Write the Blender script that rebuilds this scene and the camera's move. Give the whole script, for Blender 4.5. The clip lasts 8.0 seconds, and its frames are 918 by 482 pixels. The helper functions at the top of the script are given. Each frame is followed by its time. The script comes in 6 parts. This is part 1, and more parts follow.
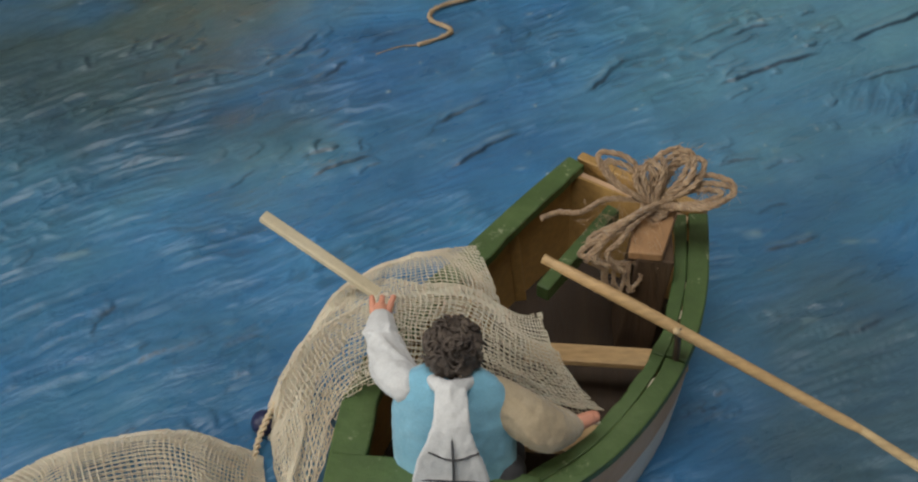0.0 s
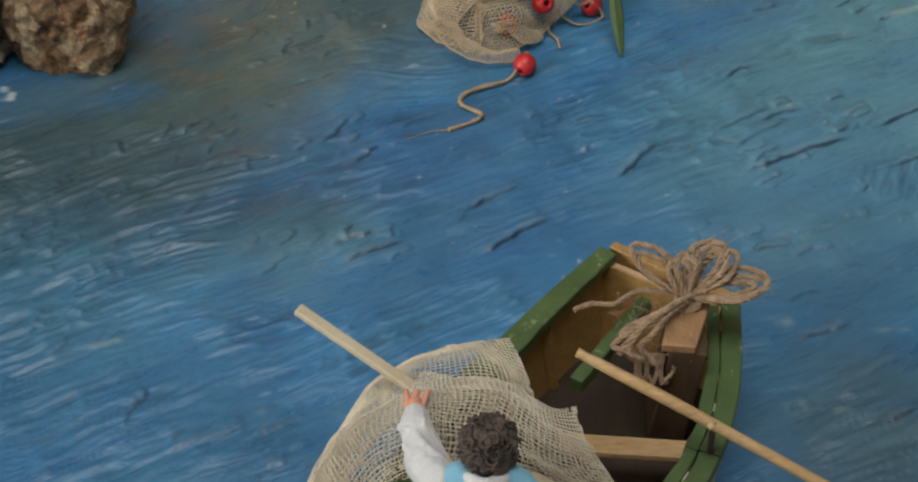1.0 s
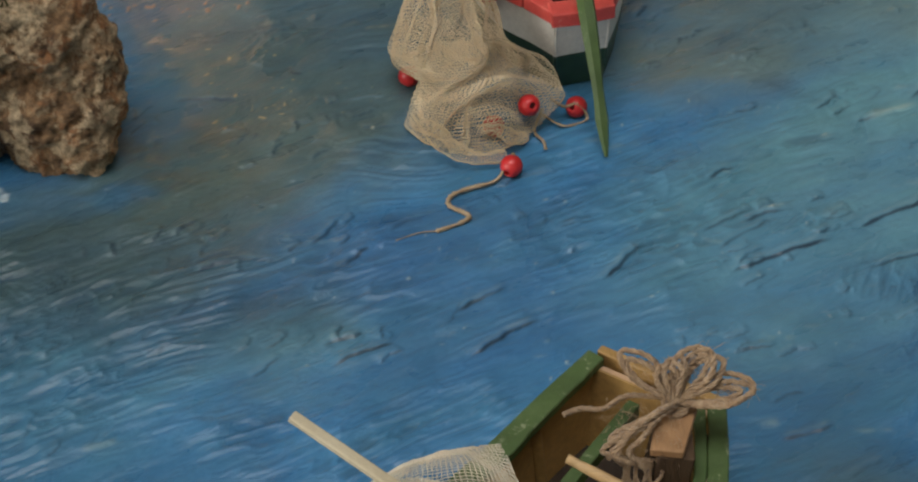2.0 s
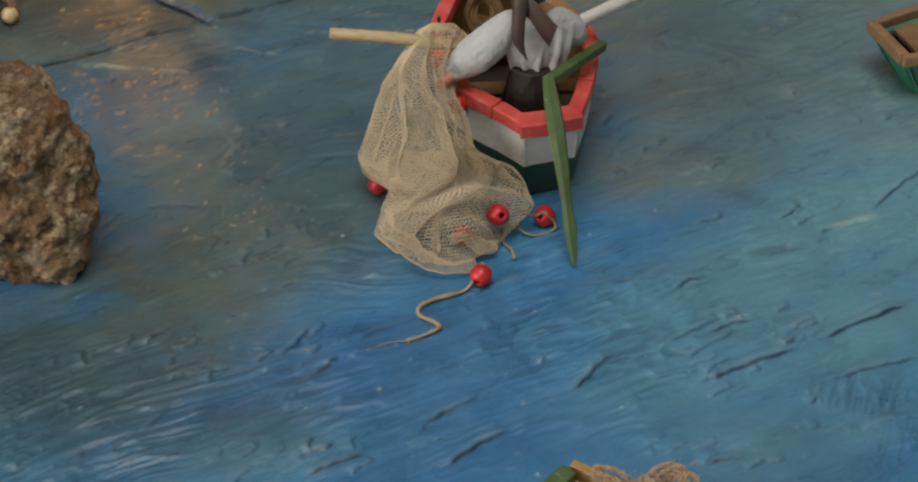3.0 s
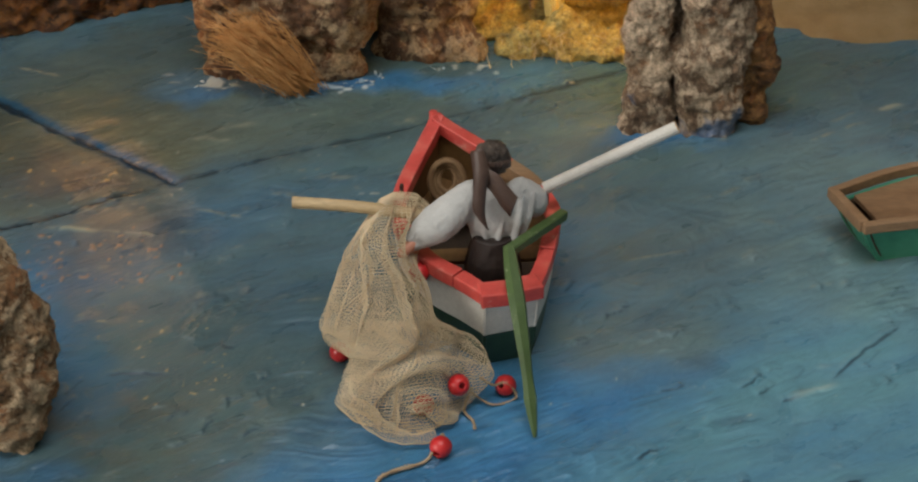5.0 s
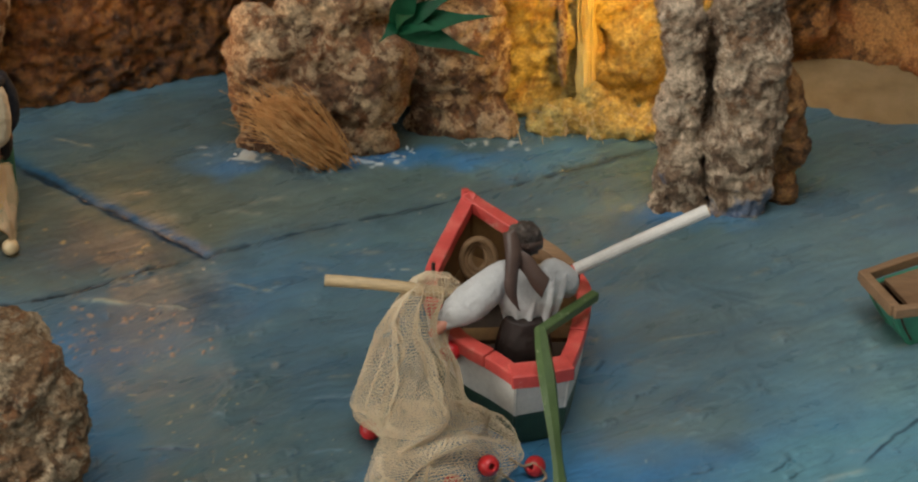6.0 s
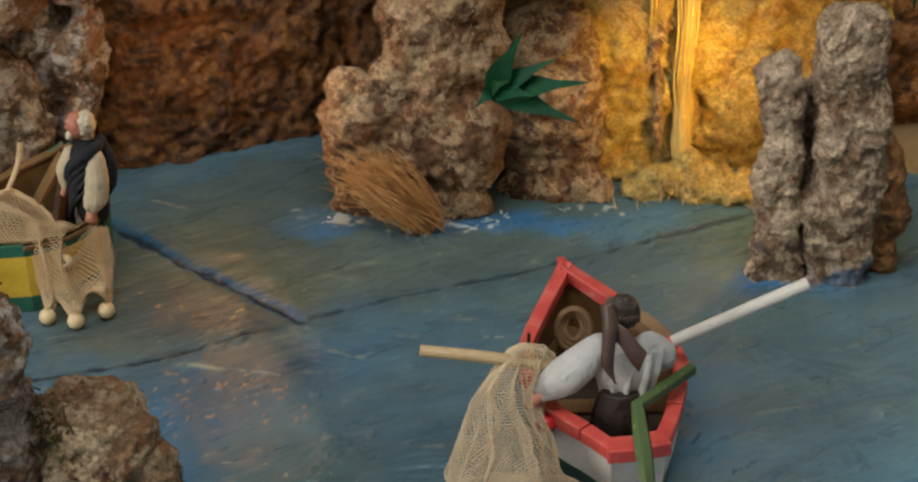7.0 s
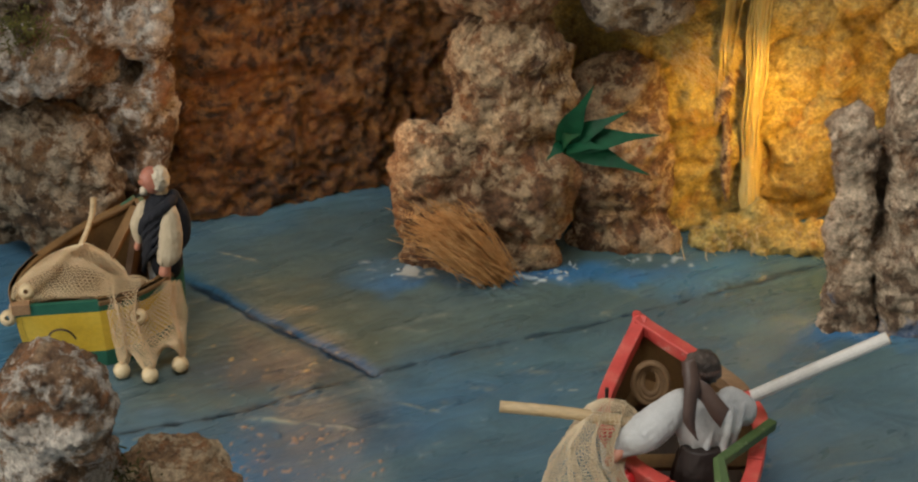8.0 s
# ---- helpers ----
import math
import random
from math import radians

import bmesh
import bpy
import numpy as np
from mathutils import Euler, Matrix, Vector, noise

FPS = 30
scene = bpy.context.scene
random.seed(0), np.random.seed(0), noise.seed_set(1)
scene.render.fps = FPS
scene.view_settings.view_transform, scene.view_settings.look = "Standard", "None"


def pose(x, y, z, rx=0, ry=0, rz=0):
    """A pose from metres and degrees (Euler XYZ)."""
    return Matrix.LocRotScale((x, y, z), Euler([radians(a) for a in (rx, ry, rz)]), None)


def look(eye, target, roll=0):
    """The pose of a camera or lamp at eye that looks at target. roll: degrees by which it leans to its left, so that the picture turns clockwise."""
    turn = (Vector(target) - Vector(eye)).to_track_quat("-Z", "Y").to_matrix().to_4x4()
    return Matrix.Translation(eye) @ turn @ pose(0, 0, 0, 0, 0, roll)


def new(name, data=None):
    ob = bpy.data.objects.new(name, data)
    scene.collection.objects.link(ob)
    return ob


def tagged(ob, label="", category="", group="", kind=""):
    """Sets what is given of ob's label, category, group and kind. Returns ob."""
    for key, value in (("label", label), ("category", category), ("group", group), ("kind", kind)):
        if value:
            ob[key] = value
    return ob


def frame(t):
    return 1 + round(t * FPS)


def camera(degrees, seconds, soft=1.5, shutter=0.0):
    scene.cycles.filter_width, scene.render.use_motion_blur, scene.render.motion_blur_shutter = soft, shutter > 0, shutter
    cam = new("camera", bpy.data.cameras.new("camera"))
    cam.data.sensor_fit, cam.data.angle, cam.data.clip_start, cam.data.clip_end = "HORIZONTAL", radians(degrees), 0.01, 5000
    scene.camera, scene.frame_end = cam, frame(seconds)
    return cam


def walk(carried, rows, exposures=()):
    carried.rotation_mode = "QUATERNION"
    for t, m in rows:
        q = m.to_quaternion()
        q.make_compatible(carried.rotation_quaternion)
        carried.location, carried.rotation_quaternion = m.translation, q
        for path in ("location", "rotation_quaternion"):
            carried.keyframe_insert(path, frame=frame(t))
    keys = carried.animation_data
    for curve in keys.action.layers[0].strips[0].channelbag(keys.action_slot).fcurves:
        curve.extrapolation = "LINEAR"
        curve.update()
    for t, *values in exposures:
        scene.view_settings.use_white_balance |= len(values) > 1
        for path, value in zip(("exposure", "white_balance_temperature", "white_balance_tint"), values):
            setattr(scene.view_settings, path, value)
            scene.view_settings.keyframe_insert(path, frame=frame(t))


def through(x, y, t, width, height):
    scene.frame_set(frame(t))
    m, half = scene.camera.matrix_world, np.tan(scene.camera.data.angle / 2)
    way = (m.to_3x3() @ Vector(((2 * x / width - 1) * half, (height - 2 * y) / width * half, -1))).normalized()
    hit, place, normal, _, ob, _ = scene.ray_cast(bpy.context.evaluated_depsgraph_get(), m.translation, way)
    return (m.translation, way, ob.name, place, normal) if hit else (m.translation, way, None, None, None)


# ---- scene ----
cam = camera(28.00, 8.0, soft=2.2)
# seconds, place in metres, then turn, tilt and lean in degrees
PATH = [
    (0.0, 0.0028, 0.0008, 0.5008, 2.444, -44.925, -2.199),
    (0.5, 0.0018, 0.0046, 0.5062, 2.981, -44.119, -2.612),
    (1.0, -0.0019, 0.0082, 0.5124, 3.183, -43.254, -2.706),
    (1.5, -0.0031, 0.0081, 0.5212, 3.177, -42.305, -2.860),
    (1.7, -0.0034, 0.0077, 0.5241, 2.867, -41.805, -2.619),
    (2.8, -0.0149, 0.0085, 0.5407, 0.184, -38.933, -0.822),
    (3.0, -0.0144, 0.0109, 0.5429, 0.047, -38.515, -0.605),
    (3.5, -0.0126, 0.0136, 0.5454, 0.047, -37.483, -0.583),
    (4.0, -0.0079, 0.0202, 0.5510, -0.323, -36.603, -0.342),
    (4.5, -0.0043, 0.0225, 0.5544, -0.686, -35.710, -0.024),
    (4.7, -0.0033, 0.0234, 0.5579, -0.666, -35.375, -0.051),
    (5.8, -0.0054, 0.0238, 0.5698, -0.148, -33.168, 0.278),
    (6.0, -0.0085, 0.0264, 0.5728, 0.192, -32.955, 0.270),
    (6.5, -0.0104, 0.0320, 0.5776, 2.045, -32.341, -0.404),
    (7.0, -0.0147, 0.0383, 0.5828, 3.274, -31.685, -0.901),
    (7.5, -0.0263, 0.0406, 0.5873, 3.912, -31.083, -1.288),
    (8.0, -0.0382, 0.0403, 0.5923, 4.358, -30.532, -1.678),
]
walk(cam, [(t, pose(x, y, z, 0, 0, turn) @ pose(0, 0, 0, 90 + tilt) @ pose(0, 0, 0, 0, 0, lean))
           for t, x, y, z, turn, tilt, lean in PATH])

# ---- light ----
scene.view_settings.exposure = 0.0
world = bpy.data.worlds.new("world")
world.use_nodes = True
scene.world = world
sky = world.node_tree.nodes.new("ShaderNodeTexSky")
sky.sky_type, sky.sun_disc = "NISHITA", False
sky.sun_elevation, sky.sun_rotation = radians(35), radians(250)
world.node_tree.links.new(sky.outputs[0], world.node_tree.nodes["Background"].inputs[0])
world.node_tree.nodes["Background"].inputs[1].default_value = 0.1


def lamp(name, kind, power, colour, m, size=0.1, size_y=0.1):
    data = bpy.data.lights.new(name, kind)
    data.energy, data.color = power, colour
    if kind == "AREA":
        data.shape, data.size, data.size_y = "RECTANGLE", size, size_y
    else:
        data.shadow_soft_size = size
    ob = new(name, data)
    ob.matrix_world = m
    return ob


# daylight through an unseen window, overhead fill in an added ceiling opening, and the two small lamps inside the
# grotto
lamp("window_light", "AREA", 112, (1.0, 0.96, 0.89), look((-3.83, -1.5, 1.45), (0.0, -1.5, 1.44)), 2.3, 1.5)
lamp("overhead_fill_light", "AREA", 34, (1.0, 0.98, 0.95), look((-0.1, 0.1, 2.38), (-0.1, 0.1, 0.0)), 1.5, 1.0)
lamp("waterfall_lamp_glow", "POINT", 0.43, (1.0, 0.52, 0.08), pose(0.122, 0.990, 0.080), 0.01)
# added fill spot, evens out the yellow on the waterfall wall
fill_spot = lamp("waterfall_fill_glow", "SPOT", 0.98, (1.0, 0.565, 0.085), look((0.108, 0.972, 0.135), (0.045, 1.064, 0.080)), 0.012)
fill_spot.data.spot_size, fill_spot.data.spot_blend = radians(60), 0.8
lamp("grotto_bulb_glow", "POINT", 0.17, (1.0, 0.47, 0.13), pose(-0.215, 0.998, 0.100), 0.012)


# ---- materials ----
def nodes_of(name):
    m = bpy.data.materials.new(name)
    m.use_nodes = True
    t = m.node_tree
    return m, t, t.nodes["Principled BSDF"]


def noise_node(t, where, scale, detail=4.0, rough=0.55, warp=0.0):
    n = t.nodes.new("ShaderNodeTexNoise")
    n.inputs["Scale"].default_value, n.inputs["Detail"].default_value = scale, detail
    n.inputs["Roughness"].default_value, n.inputs["Distortion"].default_value = rough, warp
    t.links.new(where, n.inputs["Vector"])
    return n.outputs["Fac"]


def ramp_node(t, fac, stops):
    r = t.nodes.new("ShaderNodeValToRGB")
    e = r.color_ramp.elements
    while len(e) < len(stops):
        e.new(0.5)
    for k, (at, c) in enumerate(stops):
        e[k].position, e[k].color = at, (*c, 1) if len(c) == 3 else c
    t.links.new(fac, r.inputs[0])
    return r.outputs[0]


def mix_node(t, fac, a, b, mode="MIX"):
    m = t.nodes.new("ShaderNodeMix")
    m.data_type, m.blend_type = "RGBA", mode
    for value, slot in ((fac, m.inputs[0]), (a, m.inputs[6]), (b, m.inputs[7])):
        if isinstance(value, bpy.types.NodeSocket):
            t.links.new(value, slot)
        else:
            slot.default_value = value if not isinstance(value, tuple) else (*value, 1)
    return m.outputs[2]


def bump_node(t, height, strength, distance, before=None):
    b = t.nodes.new("ShaderNodeBump")
    b.inputs["Strength"].default_value, b.inputs["Distance"].default_value = strength, distance
    t.links.new(height, b.inputs["Height"])
    if before is not None:
        t.links.new(before, b.inputs["Normal"])
    return b.outputs[0]


def where_node(t, stretch=(1, 1, 1), turn=(0, 0, 0)):
    g = t.nodes.new("ShaderNodeTexCoord")
    m = t.nodes.new("ShaderNodeMapping")
    m.vector_type = "TEXTURE"
    m.inputs["Scale"].default_value, m.inputs["Rotation"].default_value = [1 / s for s in stretch], [radians(a) for a in turn]
    t.links.new(g.outputs["Object"], m.inputs["Vector"])
    return m.outputs[0]


def surface(name, dark, mid, light, scale=60, fine=600, rough=0.6, bump=0.4, depth=0.0006, stretch=(1, 1, 1), turn=(0, 0, 0), wear=None, sheen=0.0, through=0.0, grit=0.12):
    """Colour in three tones by noise at two scales, fine relief, and wear in patches of another colour."""
    m, t, p = nodes_of(name)
    at = where_node(t, stretch, turn)
    big, small = noise_node(t, at, scale, 5, 0.6), noise_node(t, at, fine, 4, 0.65)
    colour = ramp_node(t, big, [(0.3, dark), (0.5, mid), (0.72, light)])
    grain = ramp_node(t, small, [(0.25, (1 - grit,) * 3), (0.7, (1 + grit / 2,) * 3)])
    colour = mix_node(t, 1.0, colour, grain, "MULTIPLY")
    if wear:
        patch = ramp_node(t, noise_node(t, at, scale * 2.3, 8, 0.75), [(0.60, (0, 0, 0)), (0.68, (1, 1, 1))])
        colour = mix_node(t, patch, colour, wear)
    t.links.new(colour, p.inputs["Base Color"])
    t.links.new(ramp_node(t, small, [(0.2, (rough - 0.1,) * 3), (0.8, (min(1, rough + 0.15),) * 3)]), p.inputs["Roughness"])
    t.links.new(bump_node(t, small, bump, depth), p.inputs["Normal"])
    if sheen:
        p.inputs["Sheen Weight"].default_value = sheen
    if through:
        p.inputs["Subsurface Weight"].default_value, p.inputs["Subsurface Radius"].default_value = through, (0.003, 0.002, 0.0015)
    return m


def rock_surface(name, dark, mid, light, pale, rust=None, scale=28, gloss=0.85, dust=0.5, splash=0.0):
    """Porous stone: blotches, pits, a pale flaking crust in patches, rust stains."""
    m, t, p = nodes_of(name)
    at = where_node(t)
    big = noise_node(t, at, scale, 10, 0.72, 0.6)
    colour = ramp_node(t, big, [(0.40, dark), (0.5, mid), (0.60, light)])
    if rust:
        patch = ramp_node(t, noise_node(t, at, scale * 0.9, 8, 0.7, 0.8), [(0.52, (0, 0, 0)), (0.58, (0.85,) * 3)])
        colour = mix_node(t, patch, colour, rust)
    flakes = noise_node(t, at, scale * 2.2, 12, 0.72, 0.4)
    crust = ramp_node(t, flakes, [(0.49, (0, 0, 0)), (0.54, (dust,) * 3)])
    colour = mix_node(t, crust, colour, pale)
    bloom = ramp_node(t, noise_node(t, at, scale * 0.7, 12, 0.75, 0.6), [(0.53, (0, 0, 0)), (0.57, (dust,) * 3)])
    colour = mix_node(t, bloom, colour, tuple(min(0.8, c * 1.25) for c in pale))
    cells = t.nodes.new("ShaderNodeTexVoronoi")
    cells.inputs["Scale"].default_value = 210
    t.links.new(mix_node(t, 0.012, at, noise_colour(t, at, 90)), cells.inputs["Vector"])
    # shade of the pits goes into the colour, over the same relief
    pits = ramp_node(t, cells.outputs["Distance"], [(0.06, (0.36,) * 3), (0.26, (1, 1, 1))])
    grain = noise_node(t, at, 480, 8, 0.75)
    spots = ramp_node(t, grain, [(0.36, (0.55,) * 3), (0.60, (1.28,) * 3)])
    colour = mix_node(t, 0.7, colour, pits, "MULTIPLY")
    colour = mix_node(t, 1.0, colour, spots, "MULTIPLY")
    if splash:
        # blue sea paint that ran up the foot of the stone, to an uneven edge
        height = t.nodes.new("ShaderNodeSeparateXYZ")
        t.links.new(at, height.inputs[0])
        edge = t.nodes.new("ShaderNodeMath")
        edge.operation, edge.use_clamp = "MULTIPLY_ADD", True
        edge.inputs[1].default_value, edge.inputs[2].default_value = -5.0, 0.5 + 5.0 * splash
        t.links.new(height.outputs["Z"], edge.inputs[0])
        reach = ramp_node(t, mix_node(t, 0.5, edge.outputs[0], noise_node(t, at, 40, 3, 0.55, 0.2)), [(0.505, (0, 0, 0)), (0.55, (0.7,) * 3)])
        colour = mix_node(t, reach, colour, (0.03, 0.15, 0.33))
    t.links.new(colour, p.inputs["Base Color"])
    p.inputs["Roughness"].default_value = gloss
    first = bump_node(t, pits, 0.5, 0.0014)
    second = bump_node(t, noise_node(t, at, 150, 12, 0.72), 1.0, 0.0034, first)
    third = bump_node(t, grain, 0.9, 0.0012, second)
    fourth = bump_node(t, crust, 0.6, 0.0008, third)
    t.links.new(fourth, p.inputs["Normal"])
    return m


def ridged_node(t, where, scale, detail, warp):
    n = t.nodes.new("ShaderNodeTexNoise")
    n.noise_type, n.normalize = "RIDGED_MULTIFRACTAL", True
    n.inputs["Scale"].default_value, n.inputs["Detail"].default_value, n.inputs["Distortion"].default_value = scale, detail, warp
    t.links.new(where, n.inputs["Vector"])
    return n.outputs["Fac"]


def noise_colour(t, where, scale):
    n = t.nodes.new("ShaderNodeTexNoise")
    n.inputs["Scale"].default_value = scale
    t.links.new(where, n.inputs["Vector"])
    return n.outputs["Color"]


def water_paint():
    """Blue acrylic scumbled on in strokes: the colour zones are painted on the board, the strokes come from stretched noise."""
    m, t, p = nodes_of("painted_water")
    zone = t.nodes.new("ShaderNodeVertexColor")
    zone.layer_name = "paint"
    along = where_node(t, (0.26, 1, 1), (0, 0, 30))
    swirl = where_node(t, (0.35, 1, 1), (0, 0, 46))
    plain = where_node(t)
    stroke = noise_node(t, along, 50, 3, 0.5, 0.25)
    across = noise_node(t, swirl, 40, 3, 0.5, 0.3)
    which = ramp_node(t, noise_node(t, plain, 13, 4, 0.6, 0.8), [(0.44, (0, 0, 0)), (0.6, (1, 1, 1))])
    mixed = mix_node(t, which, stroke, across)
    tone = ramp_node(t, mixed, [(0.30, (0.82, 0.83, 0.86)), (0.47, (0.96, 0.98, 0.99)), (0.68, (1.15, 1.12, 1.07))])
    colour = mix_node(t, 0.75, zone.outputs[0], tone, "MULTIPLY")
    hue = ramp_node(t, noise_node(t, where_node(t, (0.4, 1, 1), (0, 0, 20)), 21, 6, 0.65, 0.25), [(0.36, (0.80, 0.93, 1.04)), (0.5, (0.96, 1.0, 1.0)), (0.64, (1.04, 1.07, 0.97))])
    colour = mix_node(t, 0.9, colour, hue, "MULTIPLY")
    scum = ramp_node(t, noise_node(t, where_node(t, (0.55, 1, 1), (0, 0, 24)), 150, 8, 0.75, 0.3), [(0.60, (0, 0, 0)), (0.72, (0.35,) * 3)])
    colour = mix_node(t, scum, colour, (0.24, 0.32, 0.35))
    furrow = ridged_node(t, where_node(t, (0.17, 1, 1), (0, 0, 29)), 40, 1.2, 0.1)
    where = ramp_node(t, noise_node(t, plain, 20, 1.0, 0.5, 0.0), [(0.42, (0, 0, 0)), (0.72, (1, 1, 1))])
    # furrow lines coloured dark: pooled paint and the shade of the crease
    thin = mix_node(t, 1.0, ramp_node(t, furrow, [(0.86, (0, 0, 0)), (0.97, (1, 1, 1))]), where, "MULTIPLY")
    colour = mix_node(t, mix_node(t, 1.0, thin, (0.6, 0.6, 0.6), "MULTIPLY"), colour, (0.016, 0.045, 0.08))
    t.links.new(colour, p.inputs["Base Color"])
    t.links.new(ramp_node(t, mixed, [(0.3, (0.22,) * 3), (0.7, (0.40,) * 3)]), p.inputs["Roughness"])
    n1 = bump_node(t, mixed, 0.6, 0.0034)
    bristle = noise_node(t, where_node(t, (0.2, 1, 1), (0, 0, 30)), 420, 3, 0.6, 0.1)
    n2 = bump_node(t, bristle, 0.14, 0.0006, n1)
    n3 = bump_node(t, noise_node(t, where_node(t, (0.3, 1, 1), (0, 0, 34)), 110, 6, 0.64, 0.3), 0.58, 0.0034, n2)
    lumps = mix_node(t, 1.0, ramp_node(t, furrow, [(0.35, (1, 1, 1)), (0.95, (0, 0, 0))]), where, "MULTIPLY")
    n4 = bump_node(t, lumps, 0.85, 0.0020, n3)
    t.links.new(n4, p.inputs["Normal"])
    return m


WATER = water_paint()
GREEN = surface("green_paint", (0.044, 0.078, 0.022), (0.060, 0.105, 0.030), (0.088, 0.138, 0.048), 45, 500, 0.5, 0.5, 0.0005, (1, 1, 1), wear=(0.30, 0.33, 0.20))
RED = surface("red_paint", (0.46, 0.055, 0.045), (0.58, 0.075, 0.06), (0.66, 0.16, 0.12), 60, 500, 0.45, 0.4, 0.0004, wear=(0.62, 0.30, 0.25))
WHITE = surface("white_paint", (0.55, 0.53, 0.48), (0.66, 0.64, 0.58), (0.74, 0.71, 0.65), 50, 500, 0.5, 0.25, 0.0003)
DARK_GREEN = surface("dark_green_paint", (0.012, 0.035, 0.016), (0.018, 0.05, 0.022), (0.03, 0.075, 0.035), 40, 500, 0.4, 0.3, 0.0004)
YELLOW = surface("yellow_paint", (0.55, 0.34, 0.02), (0.66, 0.43, 0.03), (0.72, 0.50, 0.06), 40, 400, 0.5, 0.25, 0.0003)
BAND_GREEN = surface("band_green_paint", (0.015, 0.09, 0.05), (0.02, 0.12, 0.07), (0.03, 0.15, 0.09), 40, 400, 0.5, 0.25, 0.0003)
TEAL = surface("teal_paint", (0.025, 0.17, 0.105), (0.045, 0.24, 0.145), (0.075, 0.29, 0.18), 40, 400, 0.4, 0.25, 0.0003)
TAN = surface("varnished_wood", (0.28, 0.16, 0.05), (0.38, 0.23, 0.075), (0.45, 0.285, 0.11), 24, 500, 0.5, 0.35, 0.0004, (1, 0.25, 1), grit=0.28)
CREAM_WOOD = surface("cream_wood", (0.42, 0.36, 0.24), (0.52, 0.45, 0.31), (0.58, 0.52, 0.38), 40, 500, 0.6, 0.35, 0.0004)
HULL_TAN = surface("hull_tan_paint", (0.42, 0.26, 0.15), (0.50, 0.33, 0.20), (0.56, 0.40, 0.27), 40, 500, 0.55, 0.3, 0.0004)
PALE_WOOD = surface("pale_wood", (0.42, 0.30, 0.155), (0.52, 0.385, 0.21), (0.60, 0.46, 0.27), 60, 700, 0.55, 0.35, 0.0003, (0.25, 1, 1), grit=0.28)
STICK = surface("turned_stick_wood", (0.37, 0.23, 0.1), (0.47, 0.31, 0.145), (0.54, 0.38, 0.2), 60, 700, 0.5, 0.35, 0.0003, (0.25, 1, 1), grit=0.28)
BROWN_WOOD = surface("brown_wood", (0.040, 0.021, 0.010), (0.068, 0.038, 0.017), (0.108, 0.066, 0.034), 60, 800, 0.75, 0.8, 0.0008, (1, 1, 0.15), grit=0.28)
# darker copy of the brown wood: shade inside the hulls, put into the colour
SHADED_WOOD = surface("shaded_brown_wood", (0.018, 0.010, 0.005), (0.030, 0.017, 0.008), (0.050, 0.030, 0.015), 60, 800, 0.7, 0.6, 0.0006, (1, 0.2, 1), grit=0.28)
CAP_WOOD = surface("cut_block_wood", (0.22, 0.115, 0.05), (0.30, 0.165, 0.075), (0.36, 0.21, 0.10), 60, 700, 0.65, 0.4, 0.0004, (1, 0.2, 1), grit=0.28)
# taken darker to include the shade inside the bow
BOW_WOOD = surface("golden_brown_wood", (0.12, 0.062, 0.021), (0.175, 0.096, 0.034), (0.235, 0.135, 0.05), 40, 600, 0.5, 0.4, 0.0004, (1, 0.3, 1), grit=0.28)
ROPE = surface("jute_twine", (0.25, 0.15, 0.075), (0.42, 0.275, 0.15), (0.57, 0.41, 0.25), 260, 1500, 0.9, 1.0, 0.0012, sheen=0.3, grit=0.45)
RIM_WOOD = surface("dull_brown_wood", (0.19, 0.105, 0.05), (0.26, 0.155, 0.08), (0.31, 0.20, 0.115), 50, 600, 0.6, 0.4, 0.0004, (0.25, 1, 1), grit=0.3)
CORD = surface("frayed_tan_cord", (0.32, 0.23, 0.13), (0.42, 0.31, 0.19), (0.50, 0.39, 0.26), 200, 1500, 0.9, 0.9, 0.0006, grit=0.3)
# rope colour lowered by the shade that net and doll cast on it
COIL = surface("brown_coil_rope", (0.10, 0.056, 0.022), (0.16, 0.092, 0.039), (0.22, 0.132, 0.06), 120, 900, 0.7, 0.6, 0.0005)
NET_CREAM = surface("cream_gauze", (0.46, 0.41, 0.31), (0.55, 0.495, 0.38), (0.61, 0.56, 0.45), 40, 900, 0.9, 0.3, 0.0003, sheen=0.2, through=0.3)
NET_TAN = surface("tan_tulle", (0.50, 0.40, 0.255), (0.59, 0.475, 0.31), (0.65, 0.545, 0.375), 40, 900, 0.85, 0.3, 0.0003, sheen=0.2, through=0.3)
NET_YELLOW = surface("yellowish_tulle", (0.56, 0.40, 0.215), (0.67, 0.50, 0.29), (0.73, 0.57, 0.35), 40, 900, 0.85, 0.3, 0.0003, sheen=0.2, through=0.3)
FOAM = surface("white_foam_paint", (0.16, 0.28, 0.38), (0.34, 0.42, 0.46), (0.54, 0.57, 0.55), 120, 900, 0.5, 0.5, 0.0005)
BEAD_RED = surface("red_bead", (0.42, 0.015, 0.018), (0.50, 0.02, 0.022), (0.56, 0.035, 0.035), 80, 900, 0.35, 0.15, 0.0002)
BEAD_PALE = surface("pale_bead", (0.55, 0.42, 0.23), (0.63, 0.49, 0.28), (0.69, 0.56, 0.34), 80, 900, 0.4, 0.15, 0.0002)
